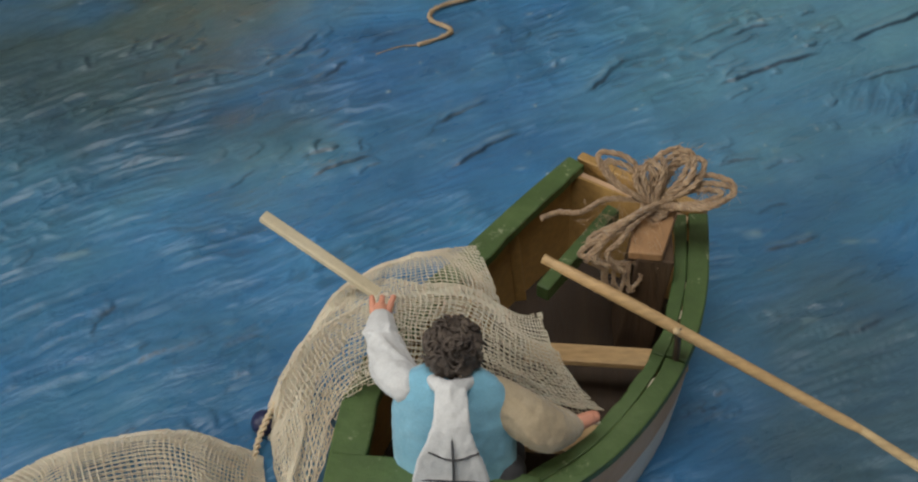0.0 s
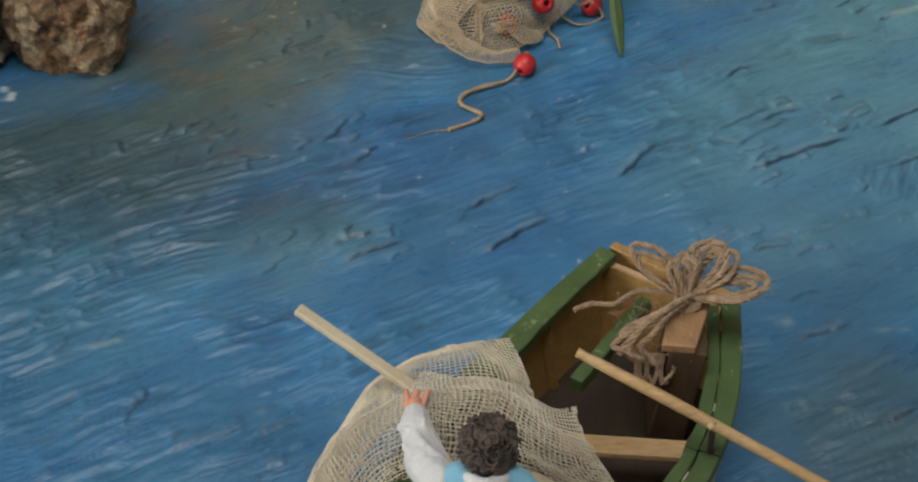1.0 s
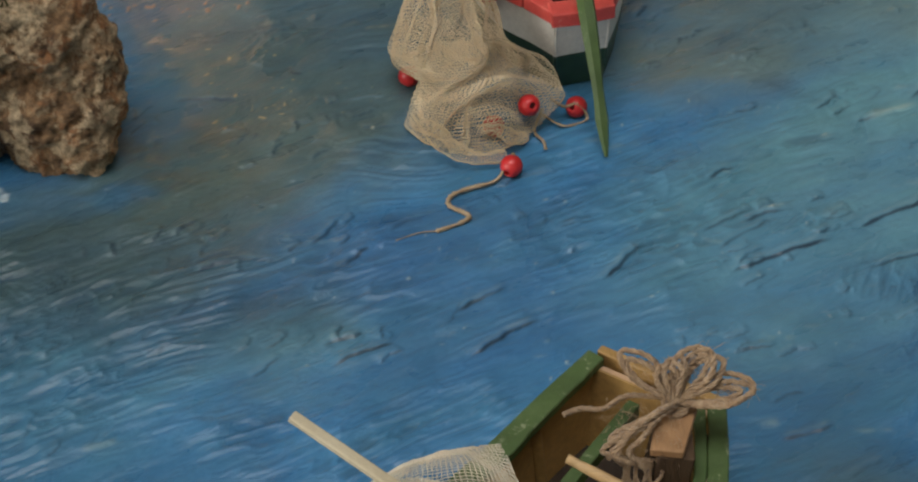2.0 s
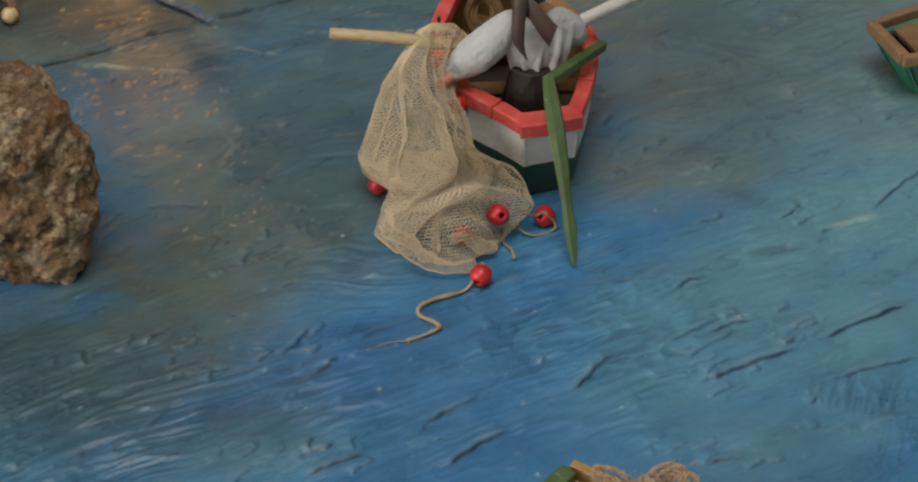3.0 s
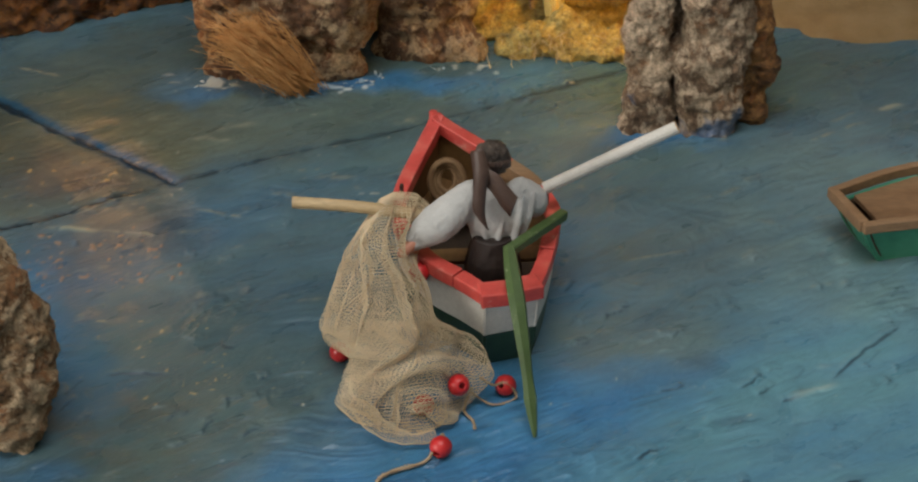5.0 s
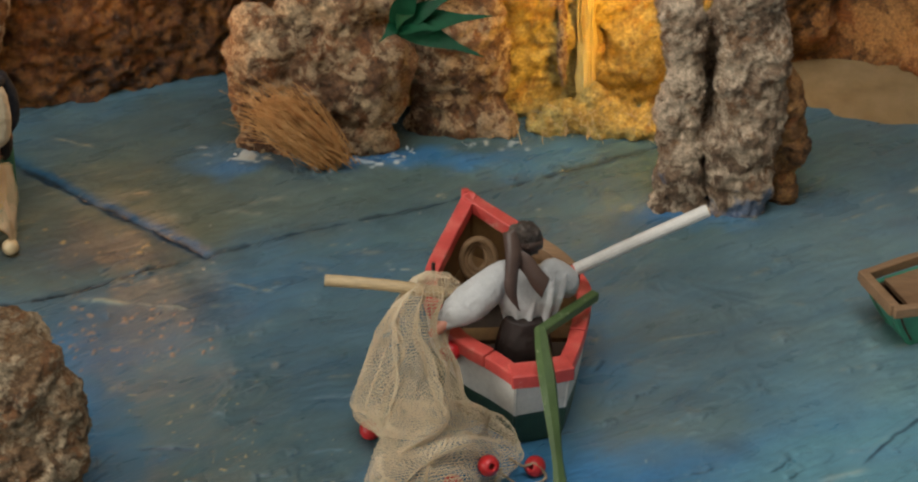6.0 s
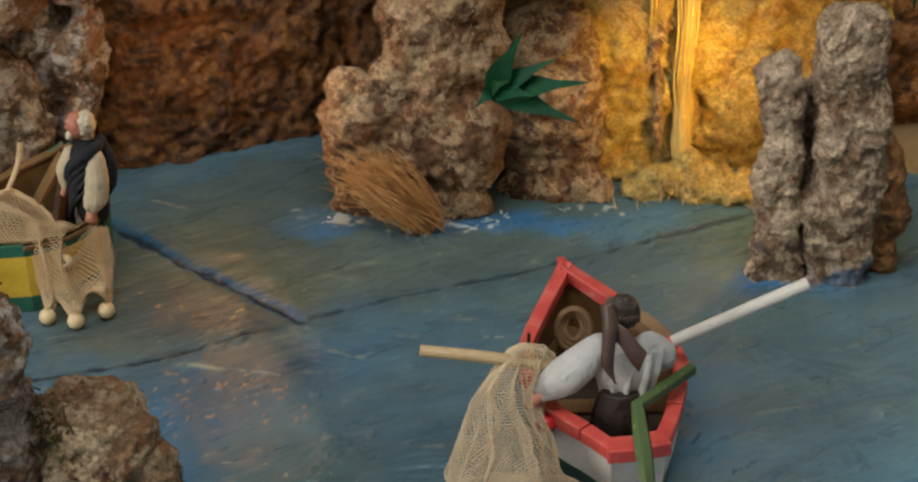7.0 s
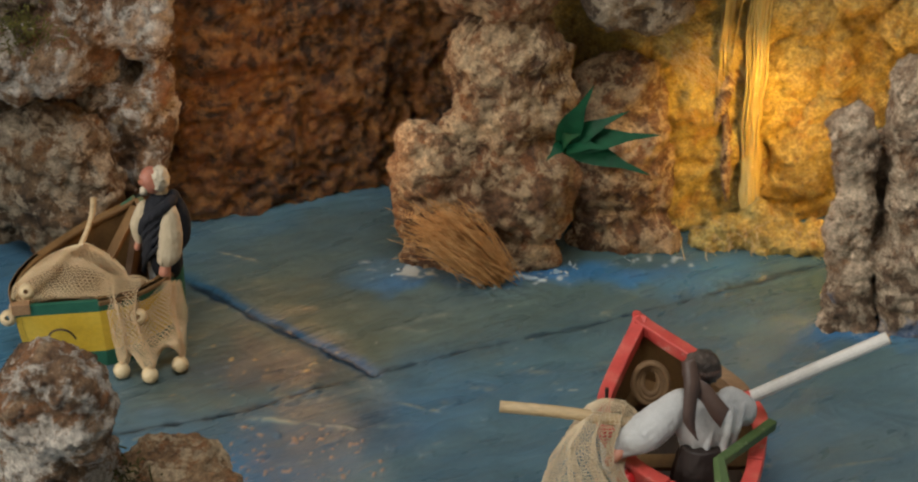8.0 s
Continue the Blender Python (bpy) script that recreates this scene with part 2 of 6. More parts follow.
BEAD_BLUE = surface("dark_blue_bead", (0.01, 0.012, 0.04), (0.015, 0.018, 0.06), (0.02, 0.025, 0.08), 80, 900, 0.4, 0.15, 0.0002)
HAIR_DARK = surface("painted_dark_hair", (0.028, 0.02, 0.015), (0.065, 0.048, 0.037), (0.17, 0.135, 0.105), 170, 900, 0.5, 0.9, 0.0012, grit=0.28)
HAIR_WHITE = surface("painted_white_hair", (0.50, 0.42, 0.29), (0.58, 0.50, 0.36), (0.64, 0.56, 0.43), 200, 900, 0.6, 0.9, 0.0008)
SKIN = surface("painted_clay_skin", (0.50, 0.21, 0.13), (0.58, 0.26, 0.17), (0.62, 0.31, 0.21), 90, 700, 0.5, 0.2, 0.0003)
SKIN_RED = surface("painted_ruddy_skin", (0.34, 0.12, 0.07), (0.42, 0.16, 0.10), (0.48, 0.21, 0.14), 90, 700, 0.45, 0.2, 0.0003)
CLOTH_WHITE = surface("white_cotton", (0.47, 0.48, 0.48), (0.55, 0.56, 0.56), (0.61, 0.62, 0.62), 60, 1400, 0.95, 0.4, 0.0003, sheen=0.2)
CLOTH_BLOUSE = surface("off_white_blouse_cotton", (0.36, 0.36, 0.345), (0.44, 0.44, 0.425), (0.50, 0.50, 0.485), 60, 1400, 0.95, 0.4, 0.0003, sheen=0.2)
CLOTH_BLUE = surface("light_blue_felt", (0.14, 0.33, 0.45), (0.175, 0.40, 0.53), (0.22, 0.46, 0.59), 60, 1400, 0.95, 0.5, 0.0004, sheen=0.3)
CLOTH_CREAM = surface("cream_cotton", (0.40, 0.32, 0.20), (0.49, 0.40, 0.26), (0.56, 0.47, 0.32), 60, 1400, 0.95, 0.4, 0.0003, sheen=0.2)
CLOTH_LINEN = surface("tan_linen", (0.30, 0.24, 0.155), (0.38, 0.31, 0.205), (0.44, 0.37, 0.26), 60, 1400, 0.95, 0.4, 0.0003, sheen=0.2)
CLOTH_BLACK = surface("black_knit", (0.004, 0.0045, 0.007), (0.007, 0.008, 0.012), (0.013, 0.014, 0.02), 90, 700, 0.85, 0.8, 0.0008, (1, 1, 0.3))
CLOTH_BROWN = surface("dark_brown_satin", (0.045, 0.025, 0.018), (0.068, 0.04, 0.03), (0.09, 0.056, 0.042), 60, 1200, 0.38, 0.3, 0.0003)
SKIRT = surface("dark_brown_skirt_cloth", (0.014, 0.008, 0.006), (0.022, 0.013, 0.01), (0.035, 0.022, 0.017), 60, 1200, 0.6, 0.3, 0.0003)
CLOTH_GREY = surface("dark_grey_cloth", (0.035, 0.035, 0.04), (0.05, 0.05, 0.055), (0.07, 0.07, 0.08), 60, 1200, 0.9, 0.3, 0.0003)
OAR_WHITE = surface("white_oar_paint", (0.50, 0.48, 0.43), (0.58, 0.56, 0.51), (0.64, 0.61, 0.56), 60, 700, 0.4, 0.15, 0.0002)
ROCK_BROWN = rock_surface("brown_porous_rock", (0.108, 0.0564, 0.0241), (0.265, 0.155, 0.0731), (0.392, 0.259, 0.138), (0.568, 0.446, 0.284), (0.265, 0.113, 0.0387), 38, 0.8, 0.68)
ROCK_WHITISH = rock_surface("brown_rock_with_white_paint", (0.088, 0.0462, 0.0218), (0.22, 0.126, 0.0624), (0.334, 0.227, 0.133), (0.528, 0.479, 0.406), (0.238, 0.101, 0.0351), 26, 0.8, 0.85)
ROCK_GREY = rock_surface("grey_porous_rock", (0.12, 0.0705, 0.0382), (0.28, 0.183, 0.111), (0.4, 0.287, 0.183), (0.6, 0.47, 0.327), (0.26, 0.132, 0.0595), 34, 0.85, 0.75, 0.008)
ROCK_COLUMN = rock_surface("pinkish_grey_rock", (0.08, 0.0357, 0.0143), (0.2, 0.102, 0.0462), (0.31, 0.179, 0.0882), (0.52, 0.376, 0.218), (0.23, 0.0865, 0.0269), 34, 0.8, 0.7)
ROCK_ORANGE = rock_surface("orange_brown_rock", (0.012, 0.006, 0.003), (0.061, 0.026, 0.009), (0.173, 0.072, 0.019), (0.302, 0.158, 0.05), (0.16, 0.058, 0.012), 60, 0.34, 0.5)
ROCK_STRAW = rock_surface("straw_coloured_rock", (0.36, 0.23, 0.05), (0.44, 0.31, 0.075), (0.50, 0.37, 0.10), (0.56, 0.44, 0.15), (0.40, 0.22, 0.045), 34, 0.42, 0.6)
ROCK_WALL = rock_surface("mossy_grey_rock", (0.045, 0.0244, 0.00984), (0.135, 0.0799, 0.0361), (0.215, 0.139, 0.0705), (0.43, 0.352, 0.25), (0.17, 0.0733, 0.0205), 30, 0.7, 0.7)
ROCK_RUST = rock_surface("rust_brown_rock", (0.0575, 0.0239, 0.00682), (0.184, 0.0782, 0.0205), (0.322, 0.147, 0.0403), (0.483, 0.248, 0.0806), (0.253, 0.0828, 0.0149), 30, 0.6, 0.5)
MOSS = surface("dry_moss", (0.035, 0.034, 0.010), (0.085, 0.078, 0.018), (0.17, 0.145, 0.038), 150, 900, 0.95, 0.9, 0.0015, grit=0.28)
MOSS_YELLOW = surface("yellow_green_moss", (0.06, 0.06, 0.012), (0.15, 0.14, 0.026), (0.27, 0.24, 0.055), 150, 900, 0.95, 0.9, 0.0015, grit=0.28)
SAND = surface("golden_sand", (0.18, 0.12, 0.05), (0.23, 0.16, 0.072), (0.27, 0.195, 0.095), 40, 1200, 0.9, 0.7, 0.0008, grit=0.28)
LEAF = surface("agave_green_plastic", (0.002, 0.032, 0.012), (0.004, 0.05, 0.02), (0.008, 0.072, 0.03), 60, 500, 0.5, 0.2, 0.0003)
LEAF.node_tree.nodes["Principled BSDF"].inputs["Specular IOR Level"].default_value = 0.15
DRY_GRASS = surface("dry_brown_fibre", (0.40, 0.20, 0.062), (0.58, 0.31, 0.11), (0.68, 0.42, 0.18), 120, 900, 0.8, 0.3, 0.0003)
STRAW = surface("pale_straw_fibre", (0.42, 0.30, 0.14), (0.54, 0.41, 0.21), (0.64, 0.51, 0.30), 120, 900, 0.6, 0.3, 0.0003)
RESIN = surface("amber_resin", (0.42, 0.30, 0.09), (0.48, 0.355, 0.12), (0.53, 0.41, 0.155), 60, 260, 0.2, 0.4, 0.0008, (1, 1, 0.45), through=0.45)
METAL = surface("dark_wire", (0.03, 0.018, 0.014), (0.05, 0.03, 0.022), (0.08, 0.05, 0.04), 200, 900, 0.45, 0.2, 0.0002)
WALL_PLASTER = surface("room_plaster", (0.52, 0.50, 0.46), (0.58, 0.56, 0.52), (0.62, 0.60, 0.56), 3, 60, 0.9, 0.2, 0.002)
FLOOR_STONE = surface("room_floor_stone", (0.20, 0.17, 0.14), (0.26, 0.22, 0.18), (0.31, 0.27, 0.22), 4, 50, 0.6, 0.2, 0.002)


# ---- building tools: all shapes are written in millimetres of the board and stored in metres ----
MM = 0.001
ORIGIN = {}


def thing(name, label, category, at, group="", kind=""):
    """An Empty at the base of a thing, to carry its parts."""
    ob = new(name)
    ob.empty_display_size = 0.01
    ob.location = Vector(at) * MM
    ORIGIN[ob.name] = Vector(at)
    return tagged(ob, label, category, group, kind)


def base_of(ob):
    while ob.parent:
        ob = ob.parent
    return ORIGIN[ob.name]


def mesh_from(name, bm, materials, at, smooth):
    bmesh.ops.translate(bm, verts=bm.verts, vec=-Vector(at))
    bmesh.ops.scale(bm, verts=bm.verts, vec=(MM, MM, MM))
    bmesh.ops.recalc_face_normals(bm, faces=bm.faces)
    data = bpy.data.meshes.new(name)
    for f in bm.faces:
        f.smooth = smooth
    bm.to_mesh(data)
    bm.free()
    for m in materials if isinstance(materials, (list, tuple)) else [materials]:
        data.materials.append(m)
    return data


def part(name, bm, material, parent, label="", smooth=False, bevel=0.0):
    ob = new(name, mesh_from(name, bm, material, base_of(parent), smooth))
    ob.parent = parent
    if bevel:
        b = ob.modifiers.new("edges", "BEVEL")
        b.width, b.segments, b.limit_method, b.angle_limit = bevel * MM, 2, "ANGLE", radians(40)
    return tagged(ob, label)


def solo(name, bm, material, label, category, at, group="", kind="", smooth=True, bevel=0.0):
    ob = new(name, mesh_from(name, bm, material, at, smooth))
    ob.location = Vector(at) * MM
    ORIGIN[ob.name] = Vector(at)
    if bevel:
        b = ob.modifiers.new("edges", "BEVEL")
        b.width, b.segments, b.limit_method, b.angle_limit = bevel * MM, 2, "ANGLE", radians(40)
    return tagged(ob, label, category, group, kind)


def smooth_line(points, steps=8, closed=False):
    """A Catmull-Rom curve through the points."""
    p = [Vector(q) for q in points]
    n = len(p)
    out = []
    for k in range(n if closed else n - 1):
        if closed:
            a, b, c, d = p[k - 1], p[k], p[(k + 1) % n], p[(k + 2) % n]
        else:
            a, b, c, d = p[max(k - 1, 0)], p[k], p[k + 1], p[min(k + 2, n - 1)]
        for s in range(steps):
            t = s / steps
            out.append(0.5 * (2 * b + (c - a) * t + (2 * a - 5 * b + 4 * c - d) * t * t + (3 * b - a - 3 * c + d) * t ** 3))
    if not closed:
        out.append(p[-1])
    return out


def tube(bm, line, radius, sides=7, closed=False, mat=0):
    """A round bar along a line; radius a number or one for each point."""
    line = [Vector(q) for q in line]
    n = len(line)
    rings, side = [], None
    for k, p in enumerate(line):
        ahead = (line[(k + 1) % n] if closed or k < n - 1 else p) - (line[k - 1] if closed or k else p)
        ahead = ahead.normalized() if ahead.length > 1e-9 else Vector((0, 0, 1))
        if side is None:
            side = ahead.orthogonal().normalized()
        side = side - ahead * side.dot(ahead)
        side = side.normalized() if side.length > 1e-6 else ahead.orthogonal().normalized()
        up = ahead.cross(side)
        r = radius[k] if isinstance(radius, (list, tuple)) else radius
        rings.append([bm.verts.new(p + r * (math.cos(a) * side + math.sin(a) * up)) for a in (2 * math.pi * i / sides for i in range(sides))])
    for k in range(n if closed else n - 1):
        a, b = rings[k], rings[(k + 1) % n]
        for i in range(sides):
            bm.faces.new((a[i], a[(i + 1) % sides], b[(i + 1) % sides], b[i])).material_index = mat
    if not closed:
        bm.faces.new(rings[0][::-1]).material_index = mat
        bm.faces.new(rings[-1]).material_index = mat


def twisted(bm, line, radius, pitch=5.0, strands=2, sides=5, mat=0):
    """A laid cord: strands wound round a line."""
    line = [Vector(q) for q in line]
    run, side = 0.0, None
    paths = [[] for _ in range(strands)]
    for k, p in enumerate(line):
        ahead = (line[min(k + 1, len(line) - 1)] - line[max(k - 1, 0)]).normalized()
        if side is None:
            side = ahead.orthogonal().normalized()
        side = (side - ahead * side.dot(ahead)).normalized()
        up = ahead.cross(side)
        run += (p - line[k - 1]).length if k else 0
        for s in range(strands):
            a = 2 * math.pi * (run / pitch + s / strands)
            paths[s].append(p + radius * 0.62 * (math.cos(a) * side + math.sin(a) * up))
    for path in paths:
        tube(bm, path, radius * 0.56, sides, mat=mat)


def beam(bm, a, b, wide, high, mat=0, up=(0, 0, 1)):
    """A squared bar from a to b."""
    a, b = Vector(a), Vector(b)
    ahead = (b - a).normalized()
    side = ahead.cross(Vector(up)).normalized()
    over = side.cross(ahead)
    ring = lambda p: [bm.verts.new(p + side * x * wide / 2 + over * z * high / 2) for x, z in ((-1, -1), (1, -1), (1, 1), (-1, 1))]  # noqa: E731
    p, q = ring(a), ring(b)
    for k in range(4):
        bm.faces.new((p[k], p[(k + 1) % 4], q[(k + 1) % 4], q[k])).material_index = mat
    bm.faces.new(p[::-1]).material_index = mat
    bm.faces.new(q).material_index = mat


def slab(bm, outline, z0, z1, mat=0):
    """A flat board of any outline."""
    low, top = [bm.verts.new((x, y, z0)) for x, y in outline], [bm.verts.new((x, y, z1)) for x, y in outline]
    n = len(outline)
    bm.faces.new(low[::-1]).material_index = mat
    bm.faces.new(top).material_index = mat
    for k in range(n):
        bm.faces.new((low[k], low[(k + 1) % n], top[(k + 1) % n], top[k])).material_index = mat


def ball(bm, at, radii, turn=(0, 0, 0), level=3, mat=0, rough=0.0, grain=0.2):
    """A rounded lump, knobbly by noise."""
    made = bmesh.ops.create_icosphere(bm, subdivisions=level, radius=1.0)["verts"]
    m = Matrix.Translation(at) @ Euler([radians(a) for a in turn]).to_matrix().to_4x4() @ Matrix.Diagonal((*radii, 1))
    for v in made:
        p = m @ v.co
        if rough:
            p += (p - Vector(at)).normalized() * rough * noise.fractal(p * grain, 1.0, 2.0, 3)
        v.co = p
        for f in v.link_faces:
            f.material_index = mat


def limb(bm, points, radii, mat=0, sides=12):
    """A sleeve, leg or strap: a soft tube through a few points, closed by rounded ends."""
    line = smooth_line(points, 5)
    r = [radii[min(int(k / 5), len(radii) - 1)] * (1 - (k % 5) / 5) + radii[min(int(k / 5) + 1, len(radii) - 1)] * (k % 5) / 5 for k in range(len(line))]
    tube(bm, line, r, sides, mat=mat)
    for at, radius in ((line[0], r[0]), (line[-1], r[-1])):
        ball(bm, at, (radius,) * 3, level=2, mat=mat)


def strip(bm, rows, thick, mat=0):
    """A band of cloth through rows of (left, right) edges, with a little thickness."""
    lines = [smooth_line([r[k] for r in rows], 5) for k in (0, 1)]
    rings = []
    for k, (a, b) in enumerate(zip(*lines)):
        ahead = lines[0][min(k + 1, len(lines[0]) - 1)] - lines[0][max(k - 1, 0)]
        n = (b - a).cross(ahead).normalized() * thick / 2
        rings.append([bm.verts.new(q) for q in (a - n, a.lerp(b, 0.5) - n * 2.2, b - n, b + n, a.lerp(b, 0.5) - n * 0.2, a + n)])
    for r, s in zip(rings, rings[1:]):
        for i in range(6):
            bm.faces.new((r[i], r[(i + 1) % 6], s[(i + 1) % 6], s[i])).material_index = mat
    bm.faces.new(rings[0][::-1]).material_index = mat
    bm.faces.new(rings[-1]).material_index = mat


def bead(bm, at, radius, axis, hole=0.28, mat=0):
    """A drilled ball."""
    profile = [(math.cos(a) * radius, math.sin(a) * radius) for a in (radians(-73 + 146 * k / 10) for k in range(11))]
    profile += [(hole * radius, 0.7 * radius), (hole * radius, -0.7 * radius)]
    turn = Vector((0, 0, 1)).rotation_difference(Vector(axis)).to_matrix()
    rings = [[bm.verts.new(Vector(at) + turn @ Vector((r * math.cos(a), r * math.sin(a), z))) for a in (2 * math.pi * i / 18 for i in range(18))] for r, z in profile]
    for k in range(len(rings)):
        a, b = rings[k], rings[(k + 1) % len(rings)]
        for i in range(18):
            bm.faces.new((a[i], a[(i + 1) % 18], b[(i + 1) % 18], b[i])).material_index = mat


def rail(bm, line, wide, z0, z1, inward, waver=0.0):
    """A flat rail that follows a plan line, its outer edge on the line. inward: +1 to the left of the line, -1 to the right.
    z0, z1: heights, or functions of how far along it is."""
    line = [Vector((q[0], q[1])) for q in line]
    n = len(line)
    rings = []
    for k, p in enumerate(line):
        d = (line[min(k + 1, n - 1)] - line[max(k - 1, 0)]).normalized()
        side = Vector((-d.y, d.x)) * inward
        low, top = (z(k / (n - 1)) if callable(z) else z for z in (z0, z1))
        w = (wide(k / (n - 1)) if callable(wide) else wide) * (1 + waver * noise.noise(Vector((p.x * 0.09, p.y * 0.09, 7.5))))
        q = p + side * w
        rings.append([bm.verts.new((x, y, z)) for x, y, z in ((p.x, p.y, low), (p.x, p.y, top), (q.x, q.y, top), (q.x, q.y, low))])
    for k in range(n - 1):
        for i in range(4):
            bm.faces.new((rings[k][i], rings[k][(i + 1) % 4], rings[k + 1][(i + 1) % 4], rings[k + 1][i]))
    bm.faces.new(rings[0][::-1])
    bm.faces.new(rings[-1])


def strake(bm, line, centre, z0, z1, zg, flare, thick=2.5, lift=0.0, steps=4, rise=None):
    """A band of a boat's side between two heights; it draws in towards the keel by flare."""
    line = [Vector((q[0], q[1])) for q in line]
    c = Vector(centre)
    n = len(line)
    rings = []
    for k, p in enumerate(line):
        d = (line[min(k + 1, n - 1)] - line[max(k - 1, 0)]).normalized()
        inside = Vector((-d.y, d.x))
        if inside.dot(c - p) < 0:
            inside = -inside
        out, inn = [], []
        for s in range(steps + 1):
            z = z0 + (z1 - z0) * s / steps
            q = p + (c - p) * flare * (1 - z / zg) ** 1.5
            high = z + (rise(k / (n - 1)) * z / zg if rise else 0.0)
            out.append(bm.verts.new((*(q + inside * lift), high)))
            inn.append(bm.verts.new((*(q + inside * (lift + thick)), high)))
        rings.append(out + inn[::-1])
    m = 2 * (steps + 1)
    for k in range(n - 1):
        for i in range(m):
            bm.faces.new((rings[k][i], rings[k][(i + 1) % m], rings[k + 1][(i + 1) % m], rings[k + 1][i]))
    bm.faces.new(rings[0][::-1])
    bm.faces.new(rings[-1])


def cloth_patch(bm, control, cell, fold=0.0, waves=3.0, seed=0.0, ragged=0.0, way=(0.25, -0.5, 0.8), crumple=0.0):
    """A net laid over control points (rows of x, y, z): squares of about the given cell, with folds."""
    rows = [[Vector(q) for q in r] for r in control]
    wide = max(sum((r[k + 1] - r[k]).length for k in range(len(r) - 1)) for r in rows)
    tall = max(sum((rows[k + 1][j] - rows[k][j]).length for k in range(len(rows) - 1)) for j in range(len(rows[0])))
    nu, nv = max(4, int(wide / cell)), max(4, int(tall / cell))

    def along(points, t):
        n = len(points) - 1
        k = min(int(t * n), n - 1)
        s = t * n - k
        a, b, c, d = points[max(k - 1, 0)], points[k], points[k + 1], points[min(k + 2, n)]
        return 0.5 * (2 * b + (c - a) * s + (2 * a - 5 * b + 4 * c - d) * s * s + (3 * b - a - 3 * c + d) * s ** 3)

    grid = []
    for j in range(nv + 1):
        v = j / nv
        cross = [along([r[i] for r in rows], v) for i in range(len(rows[0]))]
        line = []
        for i in range(nu + 1):
            u = i / nu
            p = along(cross, u)
            w = waves * 2 * math.pi * (u + 0.12 * noise.noise(Vector((v * 2.5, seed, u)))) + seed
            p = p + Vector(way) * fold * min(1.0, 0.35 + v * 1.3) * (0.8 - 1.6 * abs(math.sin(w / 2)) ** 0.8 + 0.9 * noise.noise(Vector((u * 5, v * 4, seed + 7))))
            p += Vector((noise.noise(p * 0.35), noise.noise(p * 0.35 + Vector((9, 0, 0))), noise.noise(p * 0.35 + Vector((0, 9, 0))))) * cell * 0.15
            if crumple:
                q = p * 0.055 + Vector((seed, 0, 0))
                p += crumple * (0.3 + 0.7 * min(1, v * 2)) * Vector((noise.noise(q) + 0.5 * noise.noise(q * 2.3), noise.noise(q + Vector((0, 7, 0))) * 0.8, noise.noise(q + Vector((0, 0, 7))) + 0.5 * noise.noise(q * 2.1 + Vector((4, 0, 0)))))
            line.append(bm.verts.new((p.x, p.y, max(p.z, 0.8))))
        grid.append(line)
    for j in range(nv):
        for i in range(nu):
            edge = min(i, j, nu - 1 - i, nv - 1 - j)
            if ragged and edge < 2 and random.random() < ragged:
                continue
            bm.faces.new((grid[j][i], grid[j][i + 1], grid[j + 1][i + 1], grid[j + 1][i]))


def net_roll(bm, line, radius, cell, seed=0.0):
    """A gathered fold of net: an open roll along a line, of uneven thickness."""
    path = []
    for a, b in zip(smooth_line(line, 6), smooth_line(line, 6)[1:]):
        n = max(1, int((b - a).length / cell))
        path += [a.lerp(b, k / n) for k in range(n)]
    count = max(5, int(4.4 * radius / cell))
    rows, side = [], None
    for k, p in enumerate(path):
        t = k / (len(path) - 1)
        ahead = (path[min(k + 1, len(path) - 1)] - path[max(k - 1, 0)]).normalized()
        up = Vector((0.1, -0.55, 0.8))
        side = ahead.cross(up).normalized()
        over = side.cross(ahead)
        r = radius * (0.55 + 0.45 * math.sin(math.pi * min(1, t * 1.2 + 0.1))) * (1 + 0.35 * noise.noise(Vector((t * 6, seed, 1))))
        row = []
        for i in range(count + 1):
            a = radians(-125 + 250 * i / count)
            q = p + side * r * math.sin(a) + over * r * 0.8 * (math.cos(a) - 0.3)
            row.append(bm.verts.new((q.x, q.y, max(q.z, 0.8))))
        rows.append(row)
    for a, b in zip(rows, rows[1:]):
        for i in range(count):
            bm.faces.new((a[i], a[i + 1], b[i + 1], b[i]))


